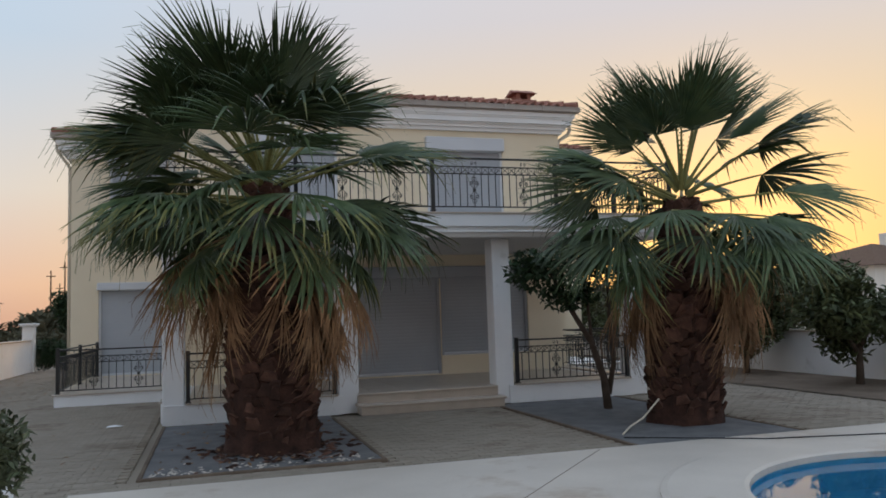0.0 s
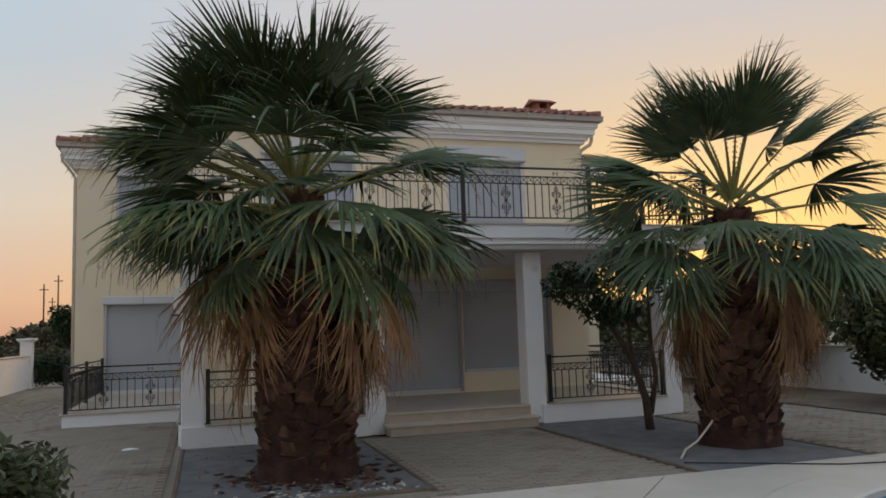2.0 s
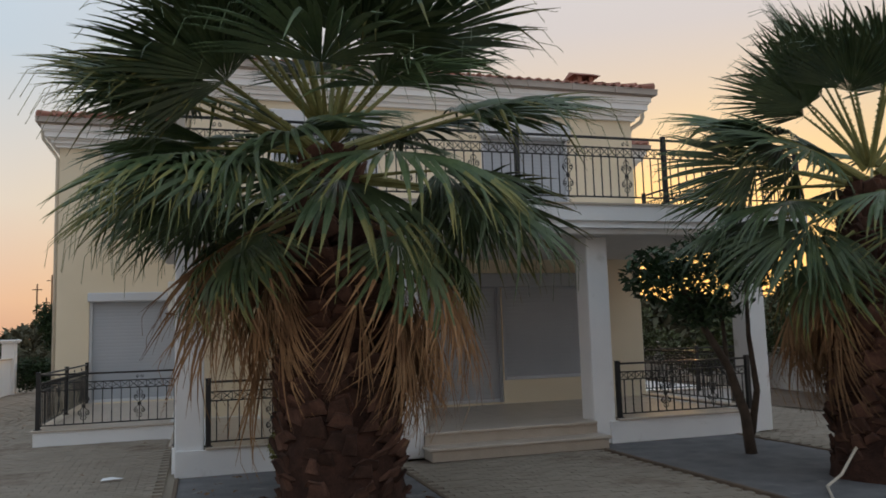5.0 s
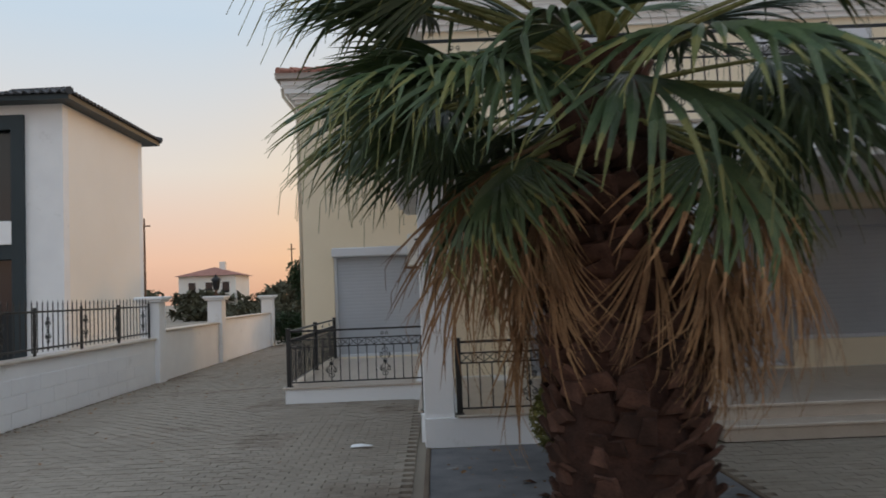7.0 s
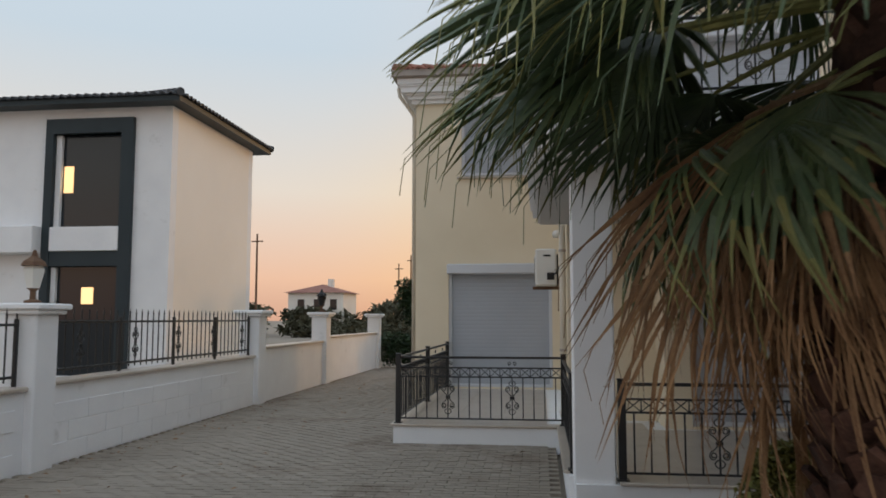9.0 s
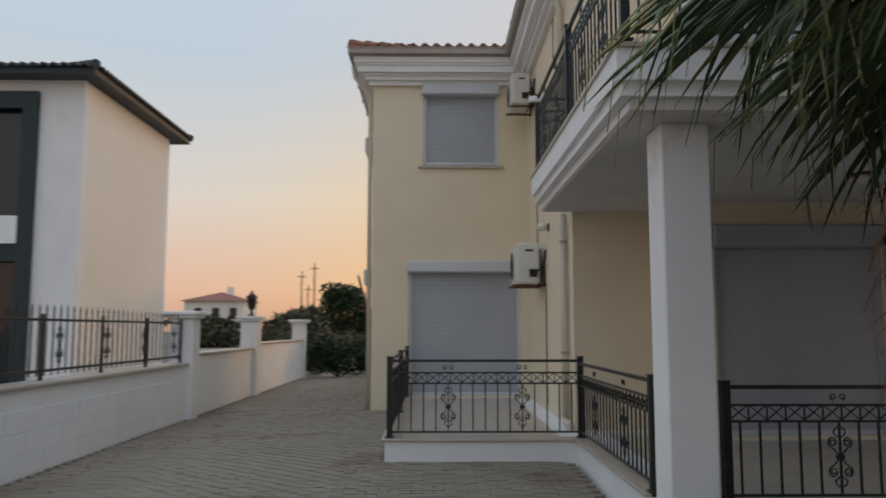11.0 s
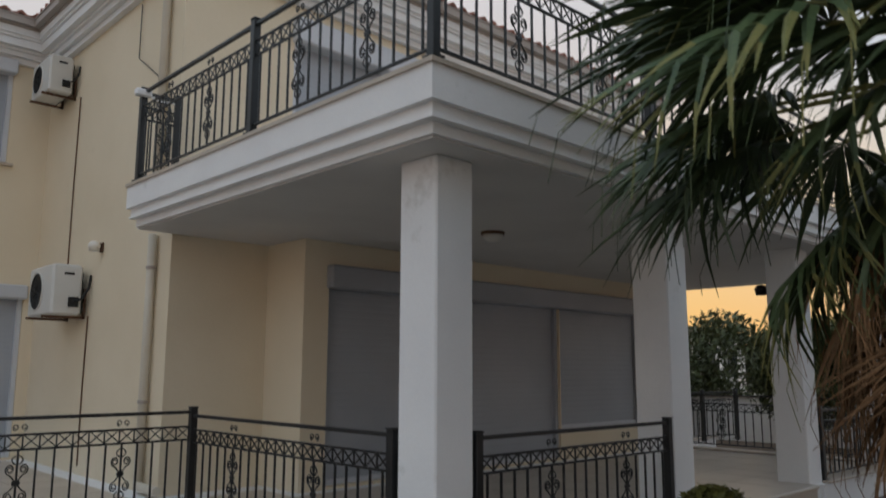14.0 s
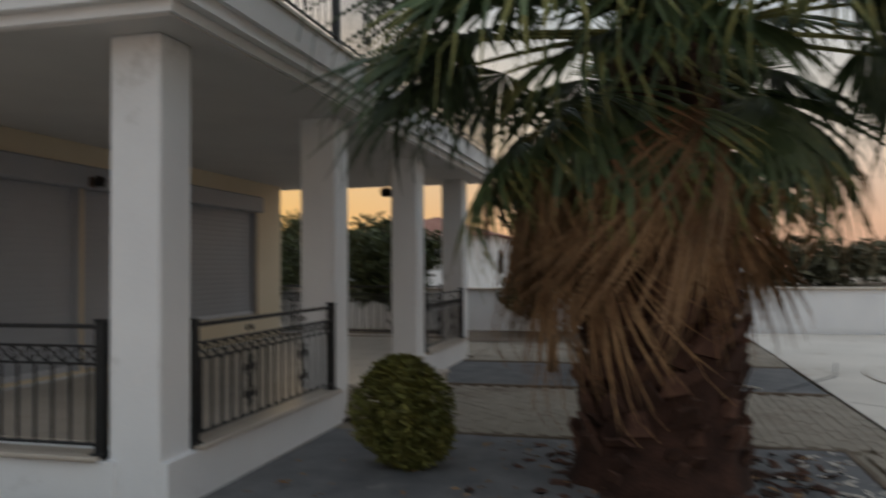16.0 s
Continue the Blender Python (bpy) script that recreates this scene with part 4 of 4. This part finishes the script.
def tree(name, x, y, label, category, blobs, n, size, mat, trunks, seed, hollow=0.4):
    rnd = random.Random(seed)
    t = thing(name, label, category, at=(x, y, -0.02))
    for pts, r in trunks:
        part("trunk", Mesh().tube(pts, [r * (1 - 0.6 * i / (len(pts) - 1)) for i in range(len(pts))], 8), WOOD, t, smooth=True)
    tagged(part("crown", leaf_cloud(rnd, blobs, n, size, hollow), mat, t), kind="stuff")
    return t


tree("round_bush", 0.85, 12.0, "clipped round olive-green bush beside the porch", "bush", [(0, 0, 0.45, 0.4, 0.4, 0.37), (0.05, -0.05, 0.26, 0.34, 0.34, 0.26), (-0.05, 0.0, 0.68, 0.24, 0.24, 0.18)], 6200, 0.038, BUSH, [([(0, 0, 0), (0.02, 0, 0.25), (0, 0.02, 0.5)], 0.03)], 3, 0.6)
tree("lemon_tree", 6.4, 11.5, "small dark-leaved citrus tree with several thin trunks", "tree",
     [(-0.9, 0, 2.25, 0.75, 0.6, 0.45), (-0.35, 0.1, 2.5, 0.6, 0.6, 0.45), (-1.3, -0.1, 2.3, 0.45, 0.4, 0.35), (0.1, 0, 2.4, 0.6, 0.6, 0.5), (-0.6, 0, 1.85, 0.5, 0.4, 0.25)], 2300, 0.07, DARKLEAF,
     [([(0, 0, 0), (-0.05, 0, 0.5), (-0.25, 0, 1.1), (-0.6, 0.05, 1.7), (-0.95, 0, 2.3)], 0.075), ([(0.02, 0, 0.25), (0.15, 0, 0.8), (0.12, 0.05, 1.5), (0.1, 0, 2.3)], 0.05), ([(-0.1, 0, 0.6), (-0.2, 0.1, 1.2), (-0.25, 0.1, 2.2)], 0.045)], 5, 0.2)
rb = random.Random(9)
tree("hedge_shrub", -5.3, 33.2, "dense dark shrub at the end of the drive", "shrub", [(-0.8 + 0.45 * i, rb.uniform(-0.3, 0.3), 0.55 + rb.uniform(0, 0.15), 0.5, 0.5, 0.6) for i in range(5)], 4500, 0.07, DARKLEAF, [([(0, 0, 0), (0, 0, 0.6)], 0.06)], 11)
tree("garden_tree", -4.2, 34.6, "leafy tree with thin branches behind the drive", "tree", [(rb.uniform(-1.5, 1.2), rb.uniform(-0.6, 0.6), rb.uniform(1.6, 2.9), 0.5, 0.5, 0.4) for i in range(12)], 5000, 0.085, DARKLEAF, [([(0, 0, 0), (0.05, 0, 1), (-0.3, 0, 2.2), (-0.6, 0, 3.4)], 0.09), ([(0.05, 0, 1), (0.5, 0, 2), (0.8, 0, 3.3)], 0.06), ([(-0.2, 0, 1.8), (-1.1, 0, 2.8)], 0.04)], 12, 0.1)
for i, (x, y, h, w) in enumerate(((12.3, 12.3, 2.3, 1.2), (12.4, 15.8, 2.6, 1.3), (12.6, 20, 2.3, 1.5), (15.2, 17.5, 3.1, 1.8), (17.0, 20.5, 3.3, 2.0), (12.2, 25.0, 2.5, 1.7), (16.5, 24, 2.8, 2.2), (16.0, 9.5, 2.6, 1.5))):
    tree("garden_tree", x, y, "dark green garden tree by the boundary wall" if x < 13 else "dark tree in the next garden", "tree", [(rb.uniform(-w, w) * 0.6, rb.uniform(-w, w) * 0.6, h * rb.uniform(0.3, 0.85), w * 0.45, w * 0.45, h * 0.2) for k in range(12)], 4600, 0.1, OLIVE,
         [([(0, 0, 0), (0.05, 0, h * 0.3), (0.1, 0.1, h * 0.7)], 0.08), ([(0.04, 0, h * 0.25), (-0.4, 0.1, h * 0.6)], 0.05), ([(0.04, 0, h * 0.3), (0.5, -0.2, h * 0.7)], 0.045)], 30 + i, 0.1)


# ---- planter near the walk ----
pl = thing("planter", "low white rendered planter wall", "planter", at=(-1.3, 6.95, 0), kind="structure")
m = Mesh()
m.soft_box(-2.0, -0.18, -0.02, 0, 0, 0.38, 0.015).soft_box(-0.18, -2.6, -0.02, 0, -0.18, 0.38, 0.015).soft_box(-2.0, -2.6, -0.02, -0.18, -2.45, 0.38, 0.015)
part("planter_wall", m, WHITE, pl)
part("soil", flat(-1.95, -2.4, -0.18, -0.18, 0.3, 0.3), SOIL, pl)
ro = random.Random(41)
tree("oleander_shrub", -1.54, 5.92, "loose grey-green shrub in the white planter", "shrub", [(ro.uniform(-0.5, 0.42), ro.uniform(-0.5, 0.4), ro.uniform(0.55, 1.03), 0.22, 0.22, 0.2) for k in range(16)], 6500, 0.042, GREYLEAF, [([(0, 0, 0.3), (0.1, 0, 0.6), (0.35, 0.1, 0.85)], 0.02), ([(0, 0, 0.3), (-0.2, 0.1, 0.8)], 0.02), ([(0, 0, 0.3), (0.05, -0.3, 0.8)], 0.02)], 77, 0.1)

# ---- boundary wall of the drive ----
LX = -6.35
spans = ((3.0, 14.35, 0.92), (14.75, 21.1, 0.95), (21.5, 25.9, 1.1), (26.3, 32.4, 1.2))
for i, (y0, y1, z) in enumerate(spans):
    w = solid("wall_boundary_%d" % (i + 1), Mesh().box(LX - 0.2, y0, -0.03, LX, y1, z - 0.05), WHITE, "white painted block boundary wall", "wall")
    c = Mesh()
    c.soft_box(LX - 0.26, y0, z - 0.05, LX + 0.05, y1, z, 0.012)
    part("wall_coping", c, MARBLE, w)
    bm_ = Mesh().soft_box(0.0, 0.003, 0.003, 0.016, 0.797, 0.227, 0.004).data("block", WHITE)
    k = int((y1 - y0) / 0.8)
    if i < 2:
        for r in range(int((z - 0.05) / 0.23)):
            for j in range(k):
                o = 0.4 * (r % 2)
                if y0 + o + j * 0.8 + 0.8 <= y1:
                    part("block", bm_, None, w, m=pose(LX - 0.006, y0 + o + j * 0.8, 0.23 * r))


def gate_pillar(y, lantern):
    p = thing("wall_pillar", "white square wall pillar with a flat cap", "pillar", "boundary pillars", (LX - 0.1, y, -0.02), kind="structure")
    part("shaft", Mesh().soft_box(-0.2, -0.2, 0, 0.2, 0.2, 1.72, 0.015), WHITE, p)
    part("cap", Mesh().soft_box(-0.26, -0.26, 1.72, 0.26, 0.26, 1.77, 0.012).soft_box(-0.3, -0.3, 1.77, 0.3, 0.3, 1.84, 0.015), WHITE, p)
    if lantern:
        l = thing("pillar_lantern", "old garden lantern on a wall pillar", "lantern", "pillar lanterns", (LX - 0.1, y, 1.82))
        part("stem", Mesh().lathe([(0.09, 0), (0.09, 0.03), (0.035, 0.05), (0.03, 0.14), (0.07, 0.17)], n=12), RUST, l)
        part("glass", Mesh().lathe([(0.07, 0.17), (0.12, 0.38), (0.1, 0.42)], n=6), FROST if y < 20 else BLACK, l)
        part("hood", Mesh().lathe([(0.15, 0.42), (0.12, 0.47), (0.04, 0.53), (0.015, 0.6)], n=6), RUST if y < 20 else BLACK, l)


for y, lan in ((14.55, True), (21.3, False), (26.1, True), (32.6, False)):
    gate_pillar(y, lan)

SPIKE = Mesh().box(-0.007, -0.007, 0, 0.007, 0.007, 0.72).add([(-0.014, 0, 0.72), (0, -0.014, 0.72), (0.014, 0, 0.72), (0, 0.014, 0.72), (0, 0, 0.8)], [(0, 1, 4), (1, 2, 4), (2, 3, 4), (3, 0, 4)]).data("bar", IRON)
for y0, y1, z in ((8.0, 14.3, 0.95), (14.85, 21.05, 0.98)):
    fe = thing("iron_fence", "black iron fence with spear tops on the wall", "fence", "wall fences", (LX - 0.1, y0, z), turn=90)
    L = y1 - y0
    for h in (0.06, 0.62):
        part("rail", Mesh().soft_box(0, -0.015, h, L, 0.015, h + 0.03, 0.004), IRON, fe)
    k = int(L / 0.16)
    for i in range(k + 1):
        part("bar", SPIKE, None, fe, m=pose(i * L / k, 0, 0.02))
        if i % 8 == 4:
            part("scroll", SCROLL, None, fe, m=pose(i * L / k, 0, 0.35))
    for i in range(5):
        part("post", Mesh().soft_box(-0.02, -0.02, -0.03, 0.02, 0.02, 0.7, 0.004), IRON, fe, m=pose(L * i / 4, 0, 0))

# ---- neighbouring house ----
nb = thing("neighbour_house", "modern white two-storey house with dark window frame", "house")
NX, NY, NXL, NYB = -9.52, 23.8, -17.0, 28.7
m = rect_wall(Mesh(), "x", NXL, NX, 0, 6.75, NY, NY + 0.3, [(-12.5, -10.75, 0.3, 6.12)])
part("wall", m, WHITE, nb, "bluish white front wall")
part("wall", Mesh().box(NX - 0.3, NY + 0.3, 0, NX, NYB, 6.75), NBCREAM, nb, "pale cream side wall")
part("wall", Mesh().box(NXL, NYB, 0, NX, NYB + 0.3, 6.75).box(NXL, NY + 0.3, 0, NXL + 0.3, NYB, 6.75), WHITE, nb)
fr = Mesh()
fr.box(-12.7, NY - 0.12, 0.1, -12.5, NY + 0.2, 6.48).box(-10.75, NY - 0.12, 0.1, -10.45, NY + 0.2, 6.48).box(-12.5, NY - 0.12, 6.12, -10.75, NY + 0.2, 6.48).box(-12.5, NY - 0.1, 2.9, -10.75, NY + 0.15, 3.25)
fo = part("window_frame", fr, NBDARK, nb, "wide anthracite frame")
part("pane", Mesh().box(-12.5, NY + 0.12, 3.84, -10.75, NY + 0.14, 6.12), GLASS, fo)
part("pane", Mesh().box(-12.5, NY + 0.12, 0.3, -10.75, NY + 0.14, 2.9), GLASS, fo)
part("panel", Mesh().soft_box(-12.49, NY - 0.14, 3.26, -10.74, NY + 0.11, 3.84, 0.01), WHITE, nb, "white spandrel panel")
part("balcony", Mesh().soft_box(-17.0, NY - 0.45, 3.2, -12.71, NY, 3.85, 0.02), WHITE, nb)
inner = Mesh().box(-12.5, NY + 0.02, 3.86, -12.36, NY + 0.11, 6.1).box(-12.5, NY + 0.02, 0.3, -12.38, NY + 0.11, 2.88)
part("sash", inner, WHITE, fo, "white inner window sash")
# added glowing patches: sunset seen through the house by its back window
part("sunset_glow_pane", Mesh().box(-12.32, NY + 0.1, 4.7, -12.08, NY + 0.118, 5.35), SUNSET_GLOW, fo)
part("sunset_glow_pane", Mesh().box(-11.75, NY + 0.1, 2.0, -11.45, NY + 0.118, 2.4), SUNSET_GLOW, fo)
hr = hip_roof("roof_neighbour", NXL - 0.6, NY - 0.5, NX + 0.42, NYB + 0.9, 6.88, 0.28, SLATE, "dark grey tiled hip roof of the neighbouring house", "se")
part("eaves_board", Mesh().box(NXL - 0.55, NY - 0.46, 6.751, NX + 0.38, NYB + 0.85, 6.88), NBDARK, hr, "dark eaves board")

# ---- far distance ----
def far_house(x, y, z, w, d, h, wall, roof, label, rise=0.3):
    f = thing("far_house", label, "house", "distant houses", (x, y, z))
    part("wall", Mesh().box(-w / 2, -d / 2, -1, w / 2, d / 2, h), wall, f)
    rr = Mesh()
    k = min(w, d) / 2 + 0.4
    rr.add([(-w / 2 - 0.4, -d / 2 - 0.4, h), (w / 2 + 0.4, -d / 2 - 0.4, h), (w / 2 + 0.4, d / 2 + 0.4, h), (-w / 2 - 0.4, d / 2 + 0.4, h), (-w / 2 - 0.4 + k, 0, h + k * rise), (w / 2 + 0.4 - k, 0, h + k * rise)], [(0, 1, 5, 4), (1, 2, 5), (2, 3, 4, 5), (3, 0, 4), (3, 2, 1, 0)])
    part("roof", rr, roof, f)
    for i in range(3):
        part("window", Mesh().box(-w / 2 + w * (i + 0.6) / 3.4, -d / 2 - 0.05, h * 0.35, -w / 2 + w * (i + 0.6) / 3.4 + w * 0.12, -d / 2 + 0.02, h * 0.75), GLASS, f)
    part("chimney", Mesh().box(0.1 * w, -0.3, h, 0.1 * w + 0.6, 0.3, h + k * rise + 0.6), wall, f)
    return f


far_house(-25.2, 92, 1.6, 6.2, 6, 2.9, NBCREAM, TILE, "small white house with a red roof in the distance")
far_house(36, 35, 0, 9, 9, 3.4, NBCREAM, RUST, "cream house with a brown roof beyond the garden wall")
far_house(42, 22, 0, 12, 8, 3.2, WHITE, TILE, "low white house beyond the garden")
far_house(48, 8, 0, 14, 8, 2.6, WHITE, SLATE, "long low white building beyond the garden")


def scrub(name, pts, label, seed, n, size, mat=FARLEAF):
    rnd = random.Random(seed)
    s = tagged(part(name, leaf_cloud(rnd, pts, n, size, 0.3), mat), label, "trees", kind="stuff")
    return s


rf = random.Random(5)
scrub("far_woods", [(-70 + 2.2 * i, 84 + rf.uniform(-9, 9), 0.6 + rf.uniform(0, 1.6), 3, 2, rf.uniform(1.0, 2.2)) for i in range(46)], "dark line of scrub and trees on the skyline", 6, 15000, 0.5)
scrub("far_woods", [(-13 + rf.uniform(0, 8), 38 + rf.uniform(0, 14), 0.4 + rf.uniform(0, 0.7), 1.2, 1.2, 0.6) for i in range(22)], "dark scrub beyond the boundary wall", 8, 7000, 0.16)
scrub("far_woods", [(60 + rf.uniform(-4, 6), -40 + 2.6 * i, 0.8 + rf.uniform(0, 1.2), 3, 3, rf.uniform(1.2, 2.4)) for i in range(52)], "dark trees on the far side of the fields", 7, 15000, 0.55)
scrub("far_woods", [(20 + 0.9 * i, 62 - 0.5 * i + rf.uniform(-4, 4), 1.4 + rf.uniform(0, 1.0), 3, 2, rf.uniform(1.2, 2.2)) for i in range(46)], "dark trees below the sunset", 17, 14000, 0.5)
for x, y, h in ((-24.8, 70, 9.0), (-18, 100, 8.5), (-16.5, 100, 9.5), (-20.5, 120, 8)):
    po = thing("utility_pole", "thin grey utility pole in the distance", "pole", "distant poles", (x, y, -0.1))
    part("shaft", Mesh().tube([(0, 0, 0), (0, 0, h)], [0.12, 0.08], 6), RUST, po)
    part("crossarm", Mesh().box(-0.5, -0.05, h - 0.7, 0.5, 0.05, h - 0.6), RUST, po)

# ---- garden wall east ----
w = solid("wall_garden_east", Mesh().box(13.4, -9, -0.03, 13.6, 30, 0.95), WHITE, "low white garden wall", "wall")
part("wall_coping", Mesh().soft_box(13.34, -9, 0.95, 13.66, 30, 1.0, 0.012), MARBLE, w)
solid("wall_garden_south", Mesh().box(-6.5, -9.3, -0.03, 13.6, -9.05, 1.5), WHITE, "plain white garden wall", "wall")

# ---- litter ----
li = thing("litter_scrap", "crumpled pale paper scrap on the paving", "litter", at=(-1.25, 13.09, 0.045))
part("paper", Mesh().add([(-0.12, -0.04, 0), (0.1, -0.05, 0.01), (0.13, 0.04, 0), (-0.1, 0.05, 0.015), (0, 0, 0.03)], [(0, 1, 4), (1, 2, 4), (2, 3, 4), (3, 0, 4)]), WHITE, li)
ho = thing("garden_hose", "thin pale hose lying by the palm", "hose")
part("tube", Mesh().tube([(5.2, 8.9, 0.02), (5.6, 9.4, 0.03), (5.8, 9.42, 0.12), (6.14, 9.55, 0.34)], 0.014, 6), PIPE, ho)
ho = thing("garden_hose", "black hose across the paving", "hose")
part("tube", Mesh().tube([(5.1, 8.7, 0.012), (5.6, 8.35, 0.02), (6.5, 7.8, 0.02), (8.0, 7.45, 0.02)], 0.008, 6), BLACK, ho)

def rise(x, y):
    """The drive climbs gently to the side terrace."""
    u, v = min(1, max(0, (y - 11.5) / 5)), min(1, max(0, (x + 5.6) / 3))
    return 0.10 * u * u * (3 - 2 * u) * v * v * (3 - 2 * v) * (1 if x < -0.5 else 0)


# dry leaves
rl = random.Random(4)
m = Mesh()
for i in range(420):
    x, y = (rl.uniform(-6.2, -1), rl.uniform(8, 27)) if i < 280 else (rl.uniform(-0.4, 2.0), rl.uniform(8.8, 12.8))
    if rl.random() < 0.5 and i < 280:
        x = -6.2 + abs(rl.gauss(0, 0.7))
    s, q = rl.uniform(0.015, 0.05), Euler((rl.uniform(-0.4, 0.4), rl.uniform(-0.4, 0.4), rl.uniform(0, 6))).to_matrix()
    c = Vector((x, y, 0.035 + rise(x, y)))
    m.add([c + q @ Vector(v) for v in ((-s, 0, 0), (0, -s * 0.5, 0.008), (s, 0, 0), (0, s * 0.5, 0.008))], [(0, 1, 2), (0, 2, 3)])
tagged(part("fallen_leaves", m, DEAD), "scattered dry brown leaves on the ground", "leaves", kind="stuff")

# rubble and bark chips in the palm bed
rr_ = random.Random(14)
for nm, mat_, lab, cnt, big_ in (("rubble", DECK, "pale mortar rubble along the bed edge", 90, 0.045), ("bark_chips", BOOT, "dark fallen palm bark round the trunk", 170, 0.09)):
    m = Mesh()
    for i in range(cnt):
        if nm == "rubble":
            x, y = rr_.uniform(-0.45, 2.0), 8.75 + abs(rr_.gauss(0, 0.22))
        else:
            a_, d_ = rr_.uniform(0, 6.28), 0.55 + abs(rr_.gauss(0, 0.28))
            x, y = min(2.0, max(-0.45, 0.95 + d_ * math.cos(a_))), max(8.75, 10.05 + d_ * math.sin(a_))
        q = Matrix.Translation((x, y, 0.008)) @ Euler((rr_.uniform(-0.3, 0.3), rr_.uniform(-0.3, 0.3), rr_.uniform(0, 6))).to_matrix().to_4x4()
        a_, b_, c_ = rr_.uniform(0.3, 1) * big_, rr_.uniform(0.2, 0.6) * big_, rr_.uniform(0.1, 0.3) * big_
        m.add([q @ Vector(v) for v in ((-a_, -b_, 0), (a_, -b_ * 0.7, 0), (a_ * 0.8, b_, 0), (-a_ * 0.7, b_ * 0.8, 0), (0.1 * a_, 0, c_))], [(0, 1, 4), (1, 2, 4), (2, 3, 4), (3, 0, 4)])
    tagged(part(nm, m, mat_), lab, "rubble" if nm == "rubble" else "bark", kind="stuff")

# ---- pavers ----
def paver_field(mesh, x0, y0, x1, y1, skip=(), lx=0.2, ly=0.1):
    rnd = random.Random(int(x0 * 100 + y0))
    for j in range(int((y1 - y0) / ly)):
        o = 0.5 * lx * (j % 2)
        for i in range(int((x1 - x0 - o) / lx)):
            a, b = x0 + o + i * lx, y0 + j * ly
            if any(s[0] + 0.01 < a + lx / 2 < s[2] - 0.01 and s[1] < b + ly / 2 < s[3] for s in skip):
                continue
            z = rnd.uniform(-0.003, 0.003) + rise(a, b)
            g, c = 0.0015, 0.004
            vs = [(a + g, b + g, -0.03), (a + lx - g, b + g, -0.03), (a + lx - g, b + ly - g, -0.03), (a + g, b + ly - g, -0.03), (a + c, b + c, z), (a + lx - c, b + c, z), (a + lx - c, b + ly - c, z), (a + c, b + ly - c, z)]
            mesh.add(vs, [(4, 5, 6, 7), (0, 1, 5, 4), (1, 2, 6, 5), (2, 3, 7, 6), (3, 0, 4, 7)])
    return mesh


road = tagged(new("pavement_pavers"), "grey-beige concrete paver drive and paths", "pavement", kind="structure")
near = (LX + 4.0, 11.2, LX + 5.6, 14.6)
rest = Mesh()
paver_field(rest, LX, 1.0, -0.62, 33.0, (near, (-3.5, 4.2, -1.2, 7.0), (-1.1, 0, 0, 8.17), (-2.7, 16.28, 0, 40), (-3.4, 21.7, 0, 40)))
paver_field(rest, 2.1, 8.17, 4.94, 12.7)
paver_field(rest, 7.42, 8.17, 10.6, 13.0)
paver_field(rest, 8.1, 13.0, 10.6, 16.9)
paver_field(rest, -1.1, 8.17, 2.1, 8.66)
tagged(part("paver", rest, PAVER, road), kind="stuff")
one = paver_field(Mesh(), 0, 0, 0.201, 0.101).data("paver", PAVER_OBJ)
for j in range(34):
    for i in range(8 - j % 2):
        part("paver", one, None, road, m=pose(near[0] + 0.2 * i + 0.1 * (j % 2), near[1] + 0.1 * j, rise(near[0] + 0.2 * i, near[1] + 0.1 * j)))
